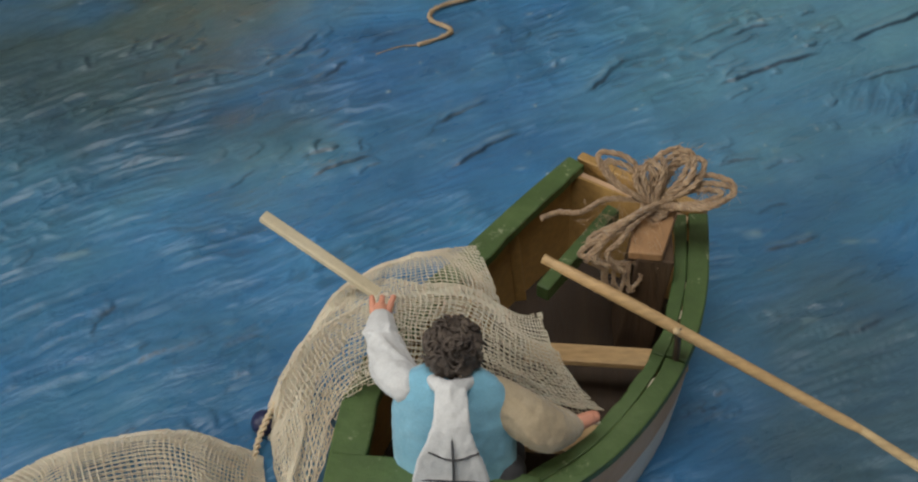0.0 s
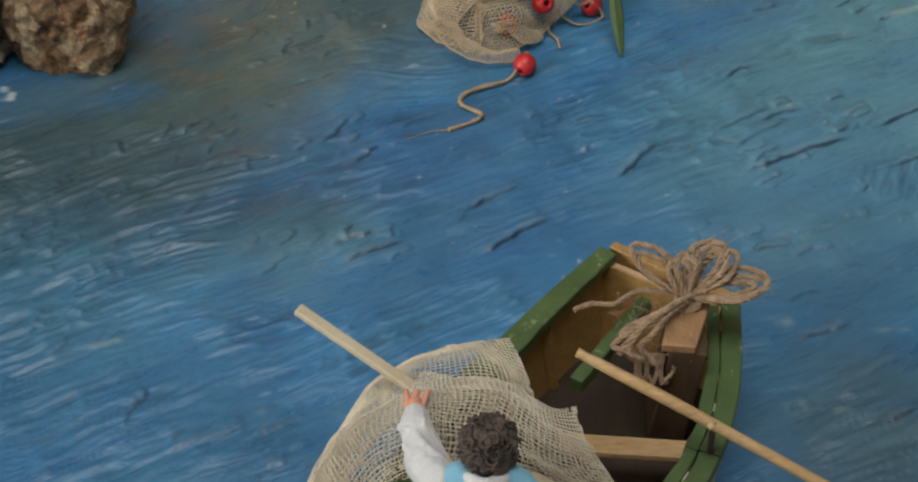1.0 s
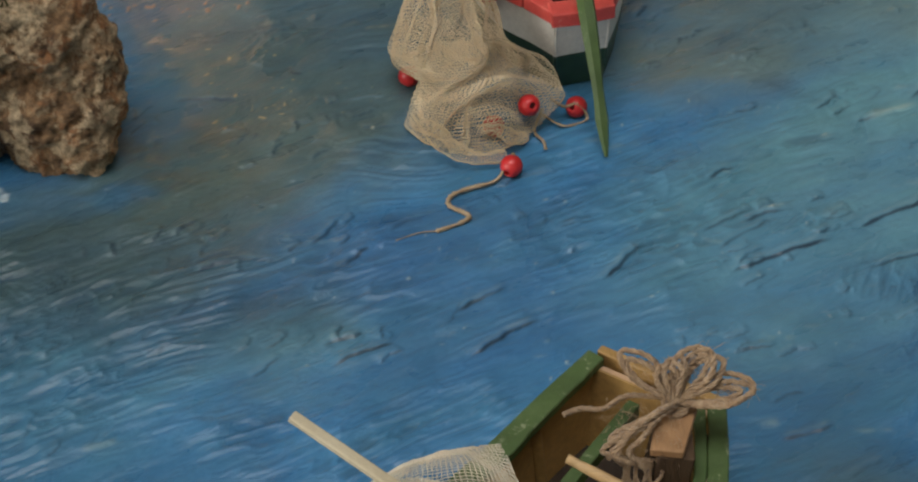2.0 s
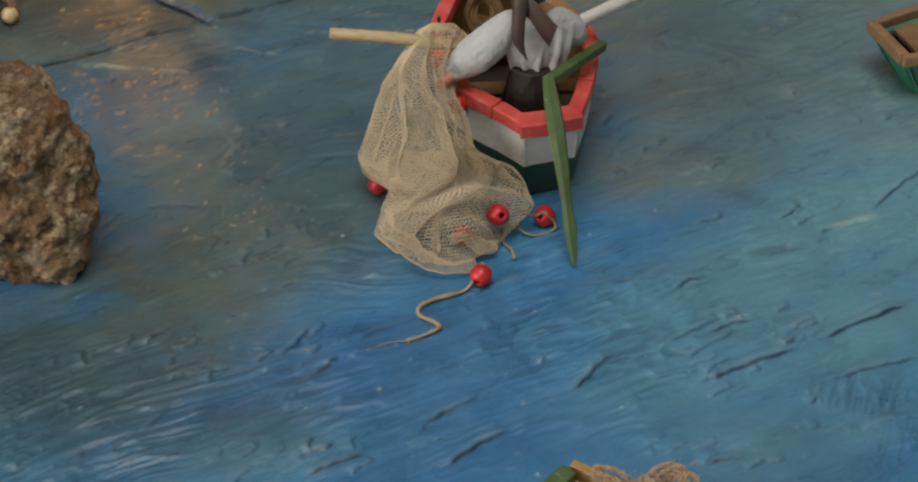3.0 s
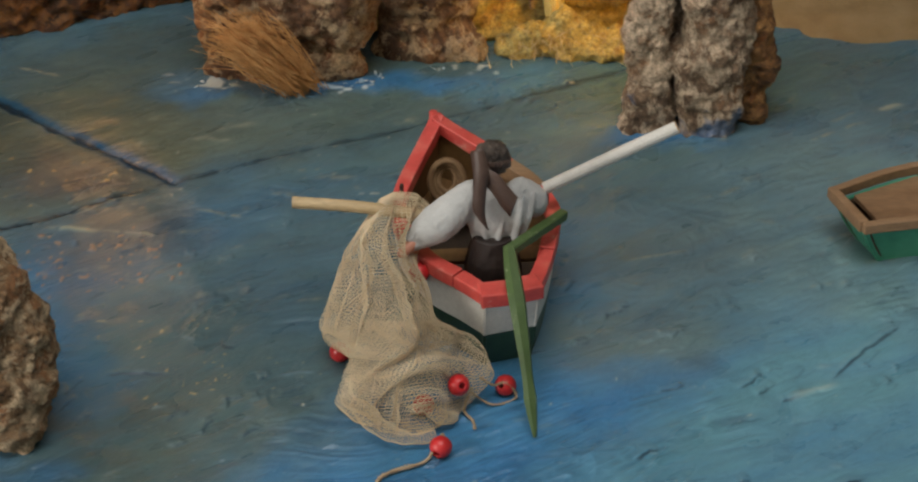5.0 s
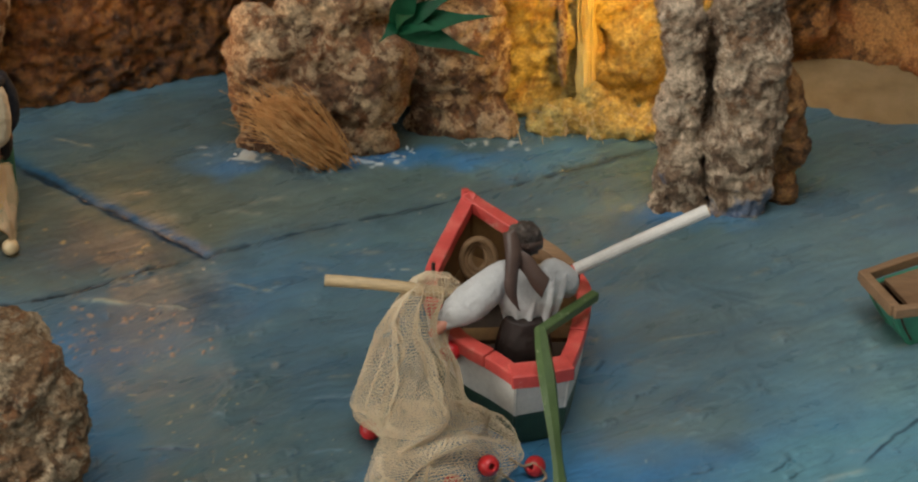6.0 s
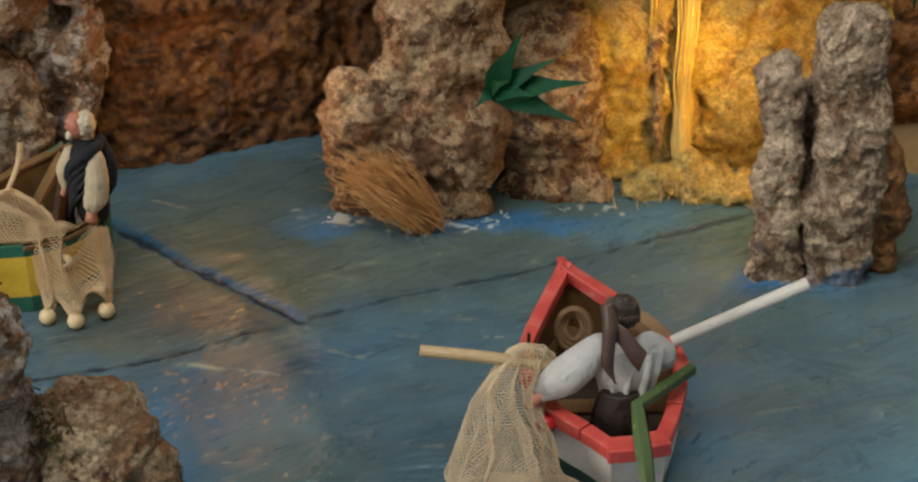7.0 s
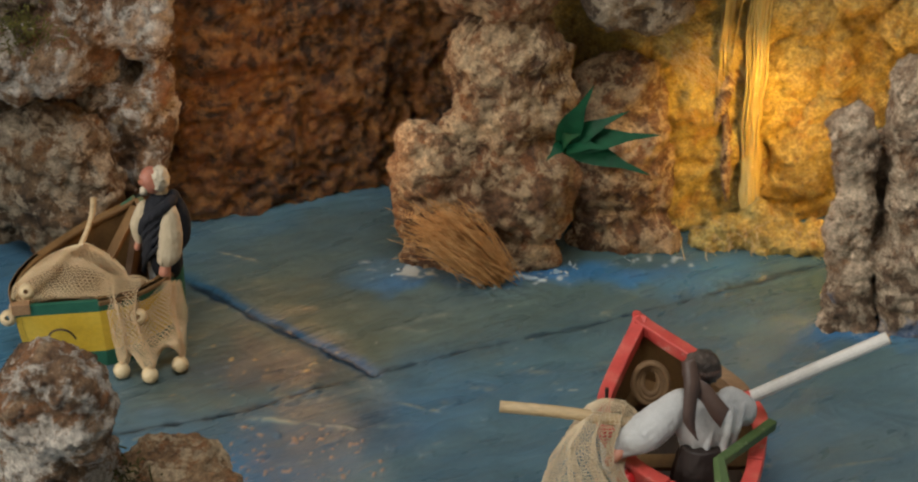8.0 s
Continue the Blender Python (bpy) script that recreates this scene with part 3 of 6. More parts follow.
def tulle(bm, control, cell, folds, soft, seed, way=(0.55, -0.5, 0.5), drop=0.012):
    """A soft net of six-sided meshes over control points (rows of x, y, z). folds: a line in the net's own plane (0 to 1 across and down), its height and half-width."""
    rows = [[Vector(q) for q in r] for r in control]
    wide = max(sum((r[k + 1] - r[k]).length for k in range(len(r) - 1)) for r in rows)
    tall = max(sum((rows[k + 1][j] - rows[k][j]).length for k in range(len(rows) - 1)) for j in range(len(rows[0])))
    nu, nv = 2 * max(4, int(wide / cell / 2)), max(4, int(tall / cell / 1.4))
    ratio = tall / wide

    def along(points, t):
        n = len(points) - 1
        k = min(int(t * n), n - 1)
        s = t * n - k
        a, b, c, d = points[max(k - 1, 0)], points[k], points[k + 1], points[min(k + 2, n)]
        return 0.5 * (2 * b + (c - a) * s + (2 * a - 5 * b + 4 * c - d) * s * s + (3 * b - a - 3 * c + d) * s ** 3)

    uu, vv = np.meshgrid(np.arange(nu + 1) / nu, np.arange(nv + 1) / nv)
    high = np.zeros(uu.shape)
    for line, height, half in folds:
        pts = smooth_line([(*q, 0) for q in line], 6)
        best, run = np.full(uu.shape, 1e9), np.zeros(uu.shape)
        for k, (a, b) in enumerate(zip(pts, pts[1:])):
            dx, dy = b.x - a.x, (b.y - a.y) * ratio
            s = np.clip(((uu - a.x) * dx + (vv - a.y) * ratio * dy) / (dx * dx + dy * dy + 1e-9), 0, 1)
            d = np.hypot(uu - a.x - s * dx, (vv - a.y) * ratio - s * dy)
            run = np.where(d < best, (k + s) / (len(pts) - 1), run)
            best = np.minimum(best, d)
        fade = np.clip(np.minimum(run, 1 - run) * 4 + 0.35, 0, 1)
        high += height * fade * (np.exp(-(best / half) ** 2) - 0.45 * np.exp(-((best - 2.1 * half) / (1.1 * half)) ** 2))
    random.seed(int(seed * 10))
    grid = []
    for j in range(nv + 1):
        cross = [along([r[i] for r in rows], j / nv) for i in range(len(rows[0]))]
        line = []
        for i in range(nu + 1):
            shift = 0.2 / nv * (-1 if (i + j) % 2 else 1)
            p = along(cross, i / nu) + (cross[0] - along([r[0] for r in rows], min(1.0, max(0.0, j / nv + shift)))) * -1
            q = p * 0.045 + Vector((seed, 0, 0))
            p = p + Vector(way) * (high[j, i] + soft * (noise.noise(q) + 0.5 * noise.noise(q * 2.2)))
            p += Vector((noise.noise(q * 1.4 + Vector((9, 0, 0))), noise.noise(q * 1.4 + Vector((0, 9, 0))), 0)) * soft * 0.5
            line.append(bm.verts.new((p.x, p.y, max(p.z, 0.9))))
        grid.append(line)
    for j in range(nv):
        for i in range(j % 2, nu - 1, 2):
            if random.random() < drop:
                continue
            bm.faces.new((grid[j][i], grid[j][i + 1], grid[j][i + 2], grid[j + 1][i + 2], grid[j + 1][i + 1], grid[j + 1][i]))
    for v in [v for v in bm.verts if not v.link_faces]:
        bm.verts.remove(v)


def joined_groups(groups, wrinkle=0.7):
    """One mesh from (bmesh, voxel, material): each group is fused to one smooth skin where a voxel is given."""
    out = bmesh.new()
    for bm, voxel, mat in groups:
        if voxel:
            bm = fused(bm, voxel)
            bm.normal_update()
            for v in bm.verts:
                v.co += v.normal * wrinkle * noise.fractal(Vector((v.co.x * 0.5, v.co.y * 0.5, v.co.z * 0.28)), 0.9, 2.0, 3)
            for _ in range(2):
                bmesh.ops.smooth_vert(bm, verts=bm.verts, factor=0.5, use_axis_x=True, use_axis_y=True, use_axis_z=True)
        for f in bm.faces:
            f.material_index = mat
        data = bpy.data.meshes.new("group")
        bm.to_mesh(data)
        bm.free()
        out.from_mesh(data)
        bpy.data.meshes.remove(data)
    return out


def net_part(name, bm, material, parent, thread, label=""):
    """Every side of the mesh becomes a thread, so that the net is open between them."""
    ob = part(name, bm, material, parent, label)
    w = ob.modifiers.new("threads", "WIREFRAME")
    w.thickness, w.use_even_offset, w.use_replace = thread * MM, False, True
    return ob


def fused(bm, voxel):
    """One closed skin round overlapping lumps."""
    data = bpy.data.meshes.new("lumps")
    bm.to_mesh(data)
    bm.free()
    ob = new("lumps", data)
    r = ob.modifiers.new("skin", "REMESH")
    r.mode, r.voxel_size = "VOXEL", voxel
    bpy.context.view_layer.update()
    made = bpy.data.meshes.new_from_object(ob.evaluated_get(bpy.context.evaluated_depsgraph_get()))
    out = bmesh.new()
    out.from_mesh(made)
    bpy.data.objects.remove(ob)
    bpy.data.meshes.remove(data)
    bpy.data.meshes.remove(made)
    return out


def boulder(lobes, voxel=1.6, rough=6.0, grain=0.035, pits=3.0, box=0.8):
    """Porous stone: lumps (centre, half-lengths, turn) fused, then broken up by noise, ridges and pits."""
    bm = bmesh.new()
    for at, radii, turn in lobes:
        made = bmesh.ops.create_icosphere(bm, subdivisions=4, radius=1.0)["verts"]
        m = Matrix.Translation(at) @ Euler([radians(a) for a in turn]).to_matrix().to_4x4() @ Matrix.Diagonal((*radii, 1))
        for v in made:
            c = Vector([math.copysign(abs(q) ** box, q) for q in v.co])
            p = m @ c
            v.co = p + (p - Vector(at)).normalized() * rough * 0.9 * noise.fractal(p * grain * 0.8, 0.9, 2.1, 3)
    bm = fused(bm, voxel)
    bm.normal_update()
    moved = []
    for v in bm.verts:
        p, out = v.co, v.normal
        ridge = noise.ridged_multi_fractal(p * grain * 1.3, 0.9, 2.1, 4, 1.0, 2.0) - 1.1
        hole = max(0.0, 0.45 - noise.voronoi(p * 0.10)[0][0]) * 2.2
        small = max(0.0, 0.42 - noise.voronoi(p * 0.26 + Vector((5, 9, 1)))[0][0]) * 2.2
        near = noise.voronoi(p * 0.021 + Vector((noise.noise(p * 0.05), noise.noise(p * 0.05 + Vector((7, 0, 0))), 3.0)) * 0.5)[0]
        crack = max(0.0, 1 - (near[1] - near[0]) / 0.11)
        worn = min(1.0, max(0.4, 0.6 + 1.3 * noise.noise(p * 0.028 + Vector((3, 1, 8)))))
        d = -0.16 * rough * crack * crack + 0.7 * rough * noise.fractal(p * grain * 1.1, 1.0, 2.1, 3) + worn * (0.3 * rough * noise.fractal(p * grain * 3.2, 0.85, 2.1, 4) + 0.14 * rough * ridge)
        d += -0.6 * pits * hole * max(0.0, noise.noise(p * 0.03) + 0.4) - 0.45 * pits * small * worn + 1.5 * noise.fractal(p * 0.15, 0.7, 2.1, 3) + 0.7 * noise.fractal(p * 0.45, 0.8, 2.0, 2)
        moved.append(p + out * d)
    for v, p in zip(bm.verts, moved):
        v.co = p
    return bm


# ---- the painted sea ----
SEAMS = [
    ([(-345, 1044), (-290, 1001), (-229, 953), (-154, 894)], 4.6, 0.7, (0.016, 0.085, 0.18)),
    ([(-290, 998), (-262, 976), (-229, 950), (-190, 920), (-154, 892)], 1.8, 0.9, (0.008, 0.024, 0.042)),
    ([(-330, 822), (-287, 833), (-228, 853), (-154, 894)], 1.8, 0.9, (0.008, 0.018, 0.026)),
    ([(-154, 894), (-104, 918), (-37, 945), (18, 972), (68, 997), (117, 1023)], 1.4, 0.7, (0.022, 0.045, 0.062)),
]
BLUE, DEEP, TEAL_SEA, OLIVE, GREY_SEA, MAUVE, BRIGHT = (0.046, 0.165, 0.315), (0.044, 0.135, 0.27), (0.085, 0.22, 0.30), (0.105, 0.118, 0.083), (0.070, 0.118, 0.126), (0.085, 0.085, 0.082), (0.035, 0.19, 0.44)
# painted zones: centre, half-lengths, turn, colour, strength
ZONES = [
    (0, 1000, 500, 170, 0, GREY_SEA, 0.9), (-230, 900, 120, 70, 20, OLIVE, 0.8), (-215, 905, 50, 30, 10, MAUVE, 0.9), (-200, 965, 70, 40, -35, OLIVE, 0.7),
    (-110, 690, 150, 55, 38, (0.08, 0.125, 0.125), 0.95), (-200, 620, 110, 55, 40, (0.062, 0.094, 0.092), 0.95), (-170, 800, 70, 60, 0, (0.10, 0.118, 0.12), 0.6), (-185, 815, 34, 24, 0, (0.09, 0.105, 0.11), 0.6),
    (-125, 755, 70, 45, 20, (0.085, 0.14, 0.145), 0.8), (95, 760, 62, 40, 30, (0.125, 0.17, 0.175), 0.85), (165, 805, 110, 50, 15, (0.12, 0.195, 0.21), 0.8), (200, 765, 80, 55, 15, (0.14, 0.245, 0.275), 0.85), (-180, 655, 60, 35, 30, (0.05, 0.088, 0.10), 0.7),
    (170, 660, 140, 60, 20, TEAL_SEA, 0.8), (210, 720, 90, 40, 20, (0.10, 0.245, 0.32), 0.85), (110, 545, 90, 35, 25, (0.08, 0.19, 0.28), 0.7), (120, 440, 60, 60, 0, (0.065, 0.125, 0.165), 0.8),
    (-205, 645, 36, 14, 10, BRIGHT, 0.45), (-190, 585, 90, 50, 25, (0.045, 0.085, 0.105), 0.75), (-200, 520, 60, 50, 0, (0.04, 0.12, 0.2), 0.6), (-165, 520, 60, 40, 20, TEAL_SEA, 0.35), (-50, 600, 90, 30, 25, DEEP, 0.8), (-20, 560, 70, 30, 20, DEEP, 0.6), (-150, 440, 90, 60, 10, (0.040, 0.135, 0.255), 0.6), (130, 395, 60, 50, 0, (0.055, 0.105, 0.14), 0.8),
    (-90, 545, 18, 34, -15, (0.11, 0.24, 0.31), 0.4), (-75, 805, 95, 60, 10, (0.082, 0.14, 0.16), 0.8), (40, 890, 150, 60, 15, (0.088, 0.15, 0.18), 0.8), (150, 890, 100, 55, 10, (0.105, 0.17, 0.19), 0.85), (190, 690, 120, 70, 20, (0.115, 0.25, 0.325), 0.65), (215, 830, 110, 70, 15, (0.14, 0.225, 0.245), 0.7), (128, 938, 40, 14, 0, BRIGHT, 0.5), (-125, 998, 55, 16, 0, BRIGHT, 0.85), (-40, 1002, 50, 14, 8, BRIGHT, 0.85), (30, 1004, 50, 18, 10, (0.06, 0.17, 0.27), 0.8), (-90, 960, 110, 40, 12, OLIVE, 0.35), (-255, 1015, 50, 24, 30, (0.05, 0.13, 0.2), 0.6), (-240, 570, 14, 26, 10, (0.2, 0.2, 0.12), 0.5), (112, 822, 62, 42, 15, (0.135, 0.19, 0.20), 0.8), (-170, 1045, 130, 45, 20, (0.066, 0.105, 0.115), 0.85), (-110, 1010, 60, 22, 12, (0.09, 0.105, 0.085), 0.6),
    (-115, 570, 50, 26, 25, (0.045, 0.095, 0.12), 0.6), (-215, 640, 34, 18, 10, (0.05, 0.085, 0.09), 0.6), (-170, 848, 46, 28, 0, (0.085, 0.095, 0.092), 0.6), (110, 600, 90, 45, 22, (0.10, 0.23, 0.31), 0.55), (230, 900, 80, 70, 10, (0.15, 0.225, 0.245), 0.6),
]
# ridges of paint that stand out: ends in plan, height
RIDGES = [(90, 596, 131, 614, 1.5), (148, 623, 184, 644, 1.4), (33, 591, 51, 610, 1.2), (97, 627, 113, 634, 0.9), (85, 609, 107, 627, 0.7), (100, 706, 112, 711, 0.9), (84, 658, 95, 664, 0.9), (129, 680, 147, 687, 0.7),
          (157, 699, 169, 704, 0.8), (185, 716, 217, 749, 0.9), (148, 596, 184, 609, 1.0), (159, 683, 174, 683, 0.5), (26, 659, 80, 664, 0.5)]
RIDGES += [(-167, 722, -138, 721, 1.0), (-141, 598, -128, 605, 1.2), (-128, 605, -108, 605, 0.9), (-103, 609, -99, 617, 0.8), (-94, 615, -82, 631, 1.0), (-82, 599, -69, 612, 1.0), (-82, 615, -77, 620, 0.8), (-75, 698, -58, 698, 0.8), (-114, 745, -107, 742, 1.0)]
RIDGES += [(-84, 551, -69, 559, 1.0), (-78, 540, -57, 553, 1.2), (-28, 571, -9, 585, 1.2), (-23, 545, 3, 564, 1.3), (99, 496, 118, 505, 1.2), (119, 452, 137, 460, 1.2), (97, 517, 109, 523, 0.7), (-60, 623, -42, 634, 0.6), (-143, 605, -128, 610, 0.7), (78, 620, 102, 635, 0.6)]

# pale streaks: start in plan, turn, length
STREAKS = [(-220, 850, -10, 34), (-188, 845, -10, 38), (90, 813, 15, 46), (205, 930, 30, 48), (252, 965, 25, 33), (-268, 1027, -24, 37), (-139, 865, -17, 31), (160, 700, 22, 30)]


def paint_board():
    coarse = 25.0
    xs = np.r_[np.arange(-700, -420, coarse), np.arange(-420, -200, 1.3), np.arange(-200, 200, 0.8), np.arange(200, 290, 1.3), np.arange(290, 691, coarse)]
    ys = np.r_[np.arange(220, 345, coarse), np.arange(345, 480, 1.3), np.arange(480, 740, 0.8), np.arange(740, 1110, 1.3), np.arange(1110, 1501, coarse)]
    gx, gy = np.meshgrid(xs, ys)
    rng = np.random.RandomState(4)

    def smooth_noise(cell, seed, u=None, v=None):
        r = np.random.RandomState(seed)
        table = r.rand(220, 220)
        u, v = ((gx + 800) / cell, (gy + 100) / cell) if u is None else (u, v)
        i, j = np.floor(u).astype(int) % 219, np.floor(v).astype(int) % 219
        fu, fv = u - np.floor(u), v - np.floor(v)
        fu, fv = fu * fu * (3 - 2 * fu), fv * fv * (3 - 2 * fv)
        return (table[j, i] * (1 - fu) + table[j, i + 1] * fu) * (1 - fv) + (table[j + 1, i] * (1 - fu) + table[j + 1, i + 1] * fu) * fv

    z = 1.6 * (smooth_noise(38, 1) - 0.5) + 0.9 * (smooth_noise(13, 2) - 0.5)
    wx, wy = 26 * (smooth_noise(42, 3) - 0.5) + 14 * (smooth_noise(14, 5) - 0.5), 22 * (smooth_noise(40, 6) - 0.5) + 12 * (smooth_noise(12, 7) - 0.5)
    colour = np.empty((*gx.shape, 3))
    colour[:] = BLUE
    colour[:] *= (0.85 + 0.3 * smooth_noise(30, 8))[..., None]
    for x, y, rx, ry, turn, c, strength in ZONES:
        a = radians(turn)
        dx, dy = gx + wx - x, gy + wy - y
        d = np.hypot((dx * math.cos(a) + dy * math.sin(a)) / rx, (-dx * math.sin(a) + dy * math.cos(a)) / ry)
        w = strength * np.clip(1.6 - 1.2 * d, 0, 1) ** 1.2
        colour = colour * (1 - w[..., None]) + np.array(c) * w[..., None]
    # bands of crinkled thick paint that run along the strokes
    lean = radians(31) + 0.15 * (smooth_noise(70, 51) - 0.5)
    run, side = gx * np.cos(lean) + gy * np.sin(lean) + 900, -gx * np.sin(lean) + gy * np.cos(lean) + 900
    band = np.clip((smooth_noise(46, 52) * 0.6 + smooth_noise(19, 53) * 0.4 + np.clip((700 - gy) / 1500, -0.08, 0.08) - 0.50) * 4.5, 0, 1)
    crest = np.zeros(gx.shape)
    for cell, weight, seed in ((5.0, 1.0, 54), (2.6, 0.6, 55)):
        crest += weight * (1 - np.abs(2 * smooth_noise(1, seed, run / (4.2 * cell) % 218, side / cell % 218) - 1)) ** 3
    z += (0.75 + 0.35 * np.clip((680 - gy) / 80, 0, 1)) * band * crest
    # valleys between crests tinted: dark paint plus their shade as colour
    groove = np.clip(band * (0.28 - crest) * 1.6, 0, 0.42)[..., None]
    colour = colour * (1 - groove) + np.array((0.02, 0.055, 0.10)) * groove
    ridges = list(RIDGES)
    jitter, patchy, waver, broken = smooth_noise(4, 17), smooth_noise(7, 18), smooth_noise(6, 41), smooth_noise(4, 42)
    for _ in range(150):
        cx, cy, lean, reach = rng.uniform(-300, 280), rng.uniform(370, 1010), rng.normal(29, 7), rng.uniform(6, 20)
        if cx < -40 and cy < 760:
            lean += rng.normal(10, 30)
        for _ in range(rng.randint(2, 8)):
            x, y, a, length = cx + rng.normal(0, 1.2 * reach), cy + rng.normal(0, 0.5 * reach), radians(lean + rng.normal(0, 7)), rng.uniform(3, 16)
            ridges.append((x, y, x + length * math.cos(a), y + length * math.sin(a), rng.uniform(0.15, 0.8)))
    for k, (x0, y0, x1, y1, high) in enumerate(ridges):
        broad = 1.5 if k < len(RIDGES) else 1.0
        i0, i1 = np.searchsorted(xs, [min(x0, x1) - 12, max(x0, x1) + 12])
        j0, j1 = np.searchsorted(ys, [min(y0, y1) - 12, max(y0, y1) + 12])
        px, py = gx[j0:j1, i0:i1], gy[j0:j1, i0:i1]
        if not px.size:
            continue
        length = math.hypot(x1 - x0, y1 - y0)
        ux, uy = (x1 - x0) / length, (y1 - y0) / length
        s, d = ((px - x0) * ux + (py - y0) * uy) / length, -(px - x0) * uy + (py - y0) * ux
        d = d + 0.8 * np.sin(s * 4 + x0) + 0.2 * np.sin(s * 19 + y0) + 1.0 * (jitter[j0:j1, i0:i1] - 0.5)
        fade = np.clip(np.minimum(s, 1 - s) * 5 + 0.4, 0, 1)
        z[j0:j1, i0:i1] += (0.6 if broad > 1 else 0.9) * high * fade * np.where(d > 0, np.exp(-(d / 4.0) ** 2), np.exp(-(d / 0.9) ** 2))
        # dark paint below the ridge, with the ridge's shade coloured in
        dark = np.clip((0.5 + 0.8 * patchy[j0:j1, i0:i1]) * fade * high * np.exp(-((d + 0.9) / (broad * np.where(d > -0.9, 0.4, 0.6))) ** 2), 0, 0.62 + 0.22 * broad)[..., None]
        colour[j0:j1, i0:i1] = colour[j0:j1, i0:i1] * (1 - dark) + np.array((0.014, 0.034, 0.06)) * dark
        # highlight of the ridge's lip, coloured in as a pale line
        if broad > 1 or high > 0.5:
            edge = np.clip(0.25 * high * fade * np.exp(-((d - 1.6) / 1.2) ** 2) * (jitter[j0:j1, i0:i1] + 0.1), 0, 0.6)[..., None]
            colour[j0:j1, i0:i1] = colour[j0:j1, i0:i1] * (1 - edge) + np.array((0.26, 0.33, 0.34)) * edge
    # pale dry strokes dragged over the grey and olive paint
    for k in range(130):
        x, y, a, length = rng.uniform(-300, 260), rng.uniform(760, 1010), radians(rng.normal(10, 16)), rng.uniform(5, 34)
        if rng.rand() < 0.3:
            x, y = rng.uniform(-200, 200), rng.uniform(440, 760)
        strong = rng.uniform(0.2, 0.75)
        if k < len(STREAKS):
            x, y, a, length = STREAKS[k][0], STREAKS[k][1], radians(STREAKS[k][2]), STREAKS[k][3]
            strong = 1.0
        i0, i1 = np.searchsorted(xs, [x - 8, x + length + 8])
        j0, j1 = np.searchsorted(ys, [y - 16 - max(0, -math.sin(a)) * length, y + 16 + max(0, math.sin(a)) * length])
        px, py = gx[j0:j1, i0:i1], gy[j0:j1, i0:i1]
        s, d = ((px - x) * math.cos(a) + (py - y) * math.sin(a)) / length, -(px - x) * math.sin(a) + (py - y) * math.cos(a) + 1.5 * (waver[j0:j1, i0:i1] - 0.5)
        w = np.clip(np.minimum(s, 1 - s) * 4, 0, 1) * np.exp(-(d / rng.uniform(0.8, 2.2)) ** 2) * np.clip((broken[j0:j1, i0:i1] - (0.15 if k < len(STREAKS) else 0.35)) * 3, 0, 1) * strong
        z[j0:j1, i0:i1] += 0.5 * w
        colour[j0:j1, i0:i1] = colour[j0:j1, i0:i1] * (1 - w[..., None]) + np.array((0.27, 0.28, 0.22) if y > 760 else (0.20, 0.30, 0.34)) * w[..., None]
    for line, wide, deep, c in SEAMS:
        best = np.full(gx.shape, 1e9)
        for (x0, y0), (x1, y1) in zip(line, line[1:]):
            length2 = (x1 - x0) ** 2 + (y1 - y0) ** 2
            s = np.clip(((gx - x0) * (x1 - x0) + (gy - y0) * (y1 - y0)) / length2, 0, 1)
            best = np.minimum(best, np.hypot(gx - x0 - s * (x1 - x0), gy - y0 - s * (y1 - y0)))
        best = np.abs(best + 3.4 * (smooth_noise(9, 11) - 0.5) + 1.8 * (smooth_noise(3, 13) - 0.5))
        w = np.exp(-(best / wide) ** 2)
        z -= deep * w
        w = np.clip(1.25 * w * (0.6 + 0.6 * smooth_noise(14, 12)), 0, 0.97)[..., None]
        colour = colour * (1 - w) + np.array(c) * w
    # glints on the glossy sea put in as orange and pale specks, and white foam flecks along the rocks
    glint = 0.6 * smooth_noise(2.2, 22) + 0.4 * smooth_noise(5, 23)
    for x, y, rx, ry, c, limit in ((-188, 818, 46, 28, (0.50, 0.29, 0.13), 0.665), (-190, 815, 50, 32, (0.26, 0.17, 0.14), 0.70), (-240, 900, 62, 32, (0.48, 0.33, 0.14), 0.76), (-115, 715, 48, 28, (0.46, 0.36, 0.18), 0.75), (-160, 760, 50, 26, (0.40, 0.36, 0.22), 0.77), (-60, 920, 260, 110, (0.34, 0.36, 0.30), 0.86), (40, 640, 260, 170, (0.36, 0.42, 0.42), 0.86)):
        w = np.clip(1.5 - 1.3 * np.hypot((gx - x) / rx, (gy - y) / ry), 0, 1)
        w = (0.85 * np.clip((glint - limit + 0.10 * (w - 1)) * 14, 0, 1) * (w > 0))[..., None]
        z += 0.35 * w[..., 0]
        colour = colour * (1 - w) + np.array(c) * w
    for (x0, y0), (x1, y1), wide in (((-165, 1006), (-118, 994), 8), ((-118, 994), (-62, 994), 9), ((-62, 994), (-20, 1012), 8), ((-20, 1014), (32, 1022), 8), ((104, 944), (124, 938), 5), ((-248, 656), (-226, 656), 5)):
        s = np.clip(((gx - x0) * (x1 - x0) + (gy - y0) * (y1 - y0)) / ((x1 - x0) ** 2 + (y1 - y0) ** 2), 0, 1)
        d = np.hypot(gx - x0 - s * (x1 - x0), gy - y0 - s * (y1 - y0))
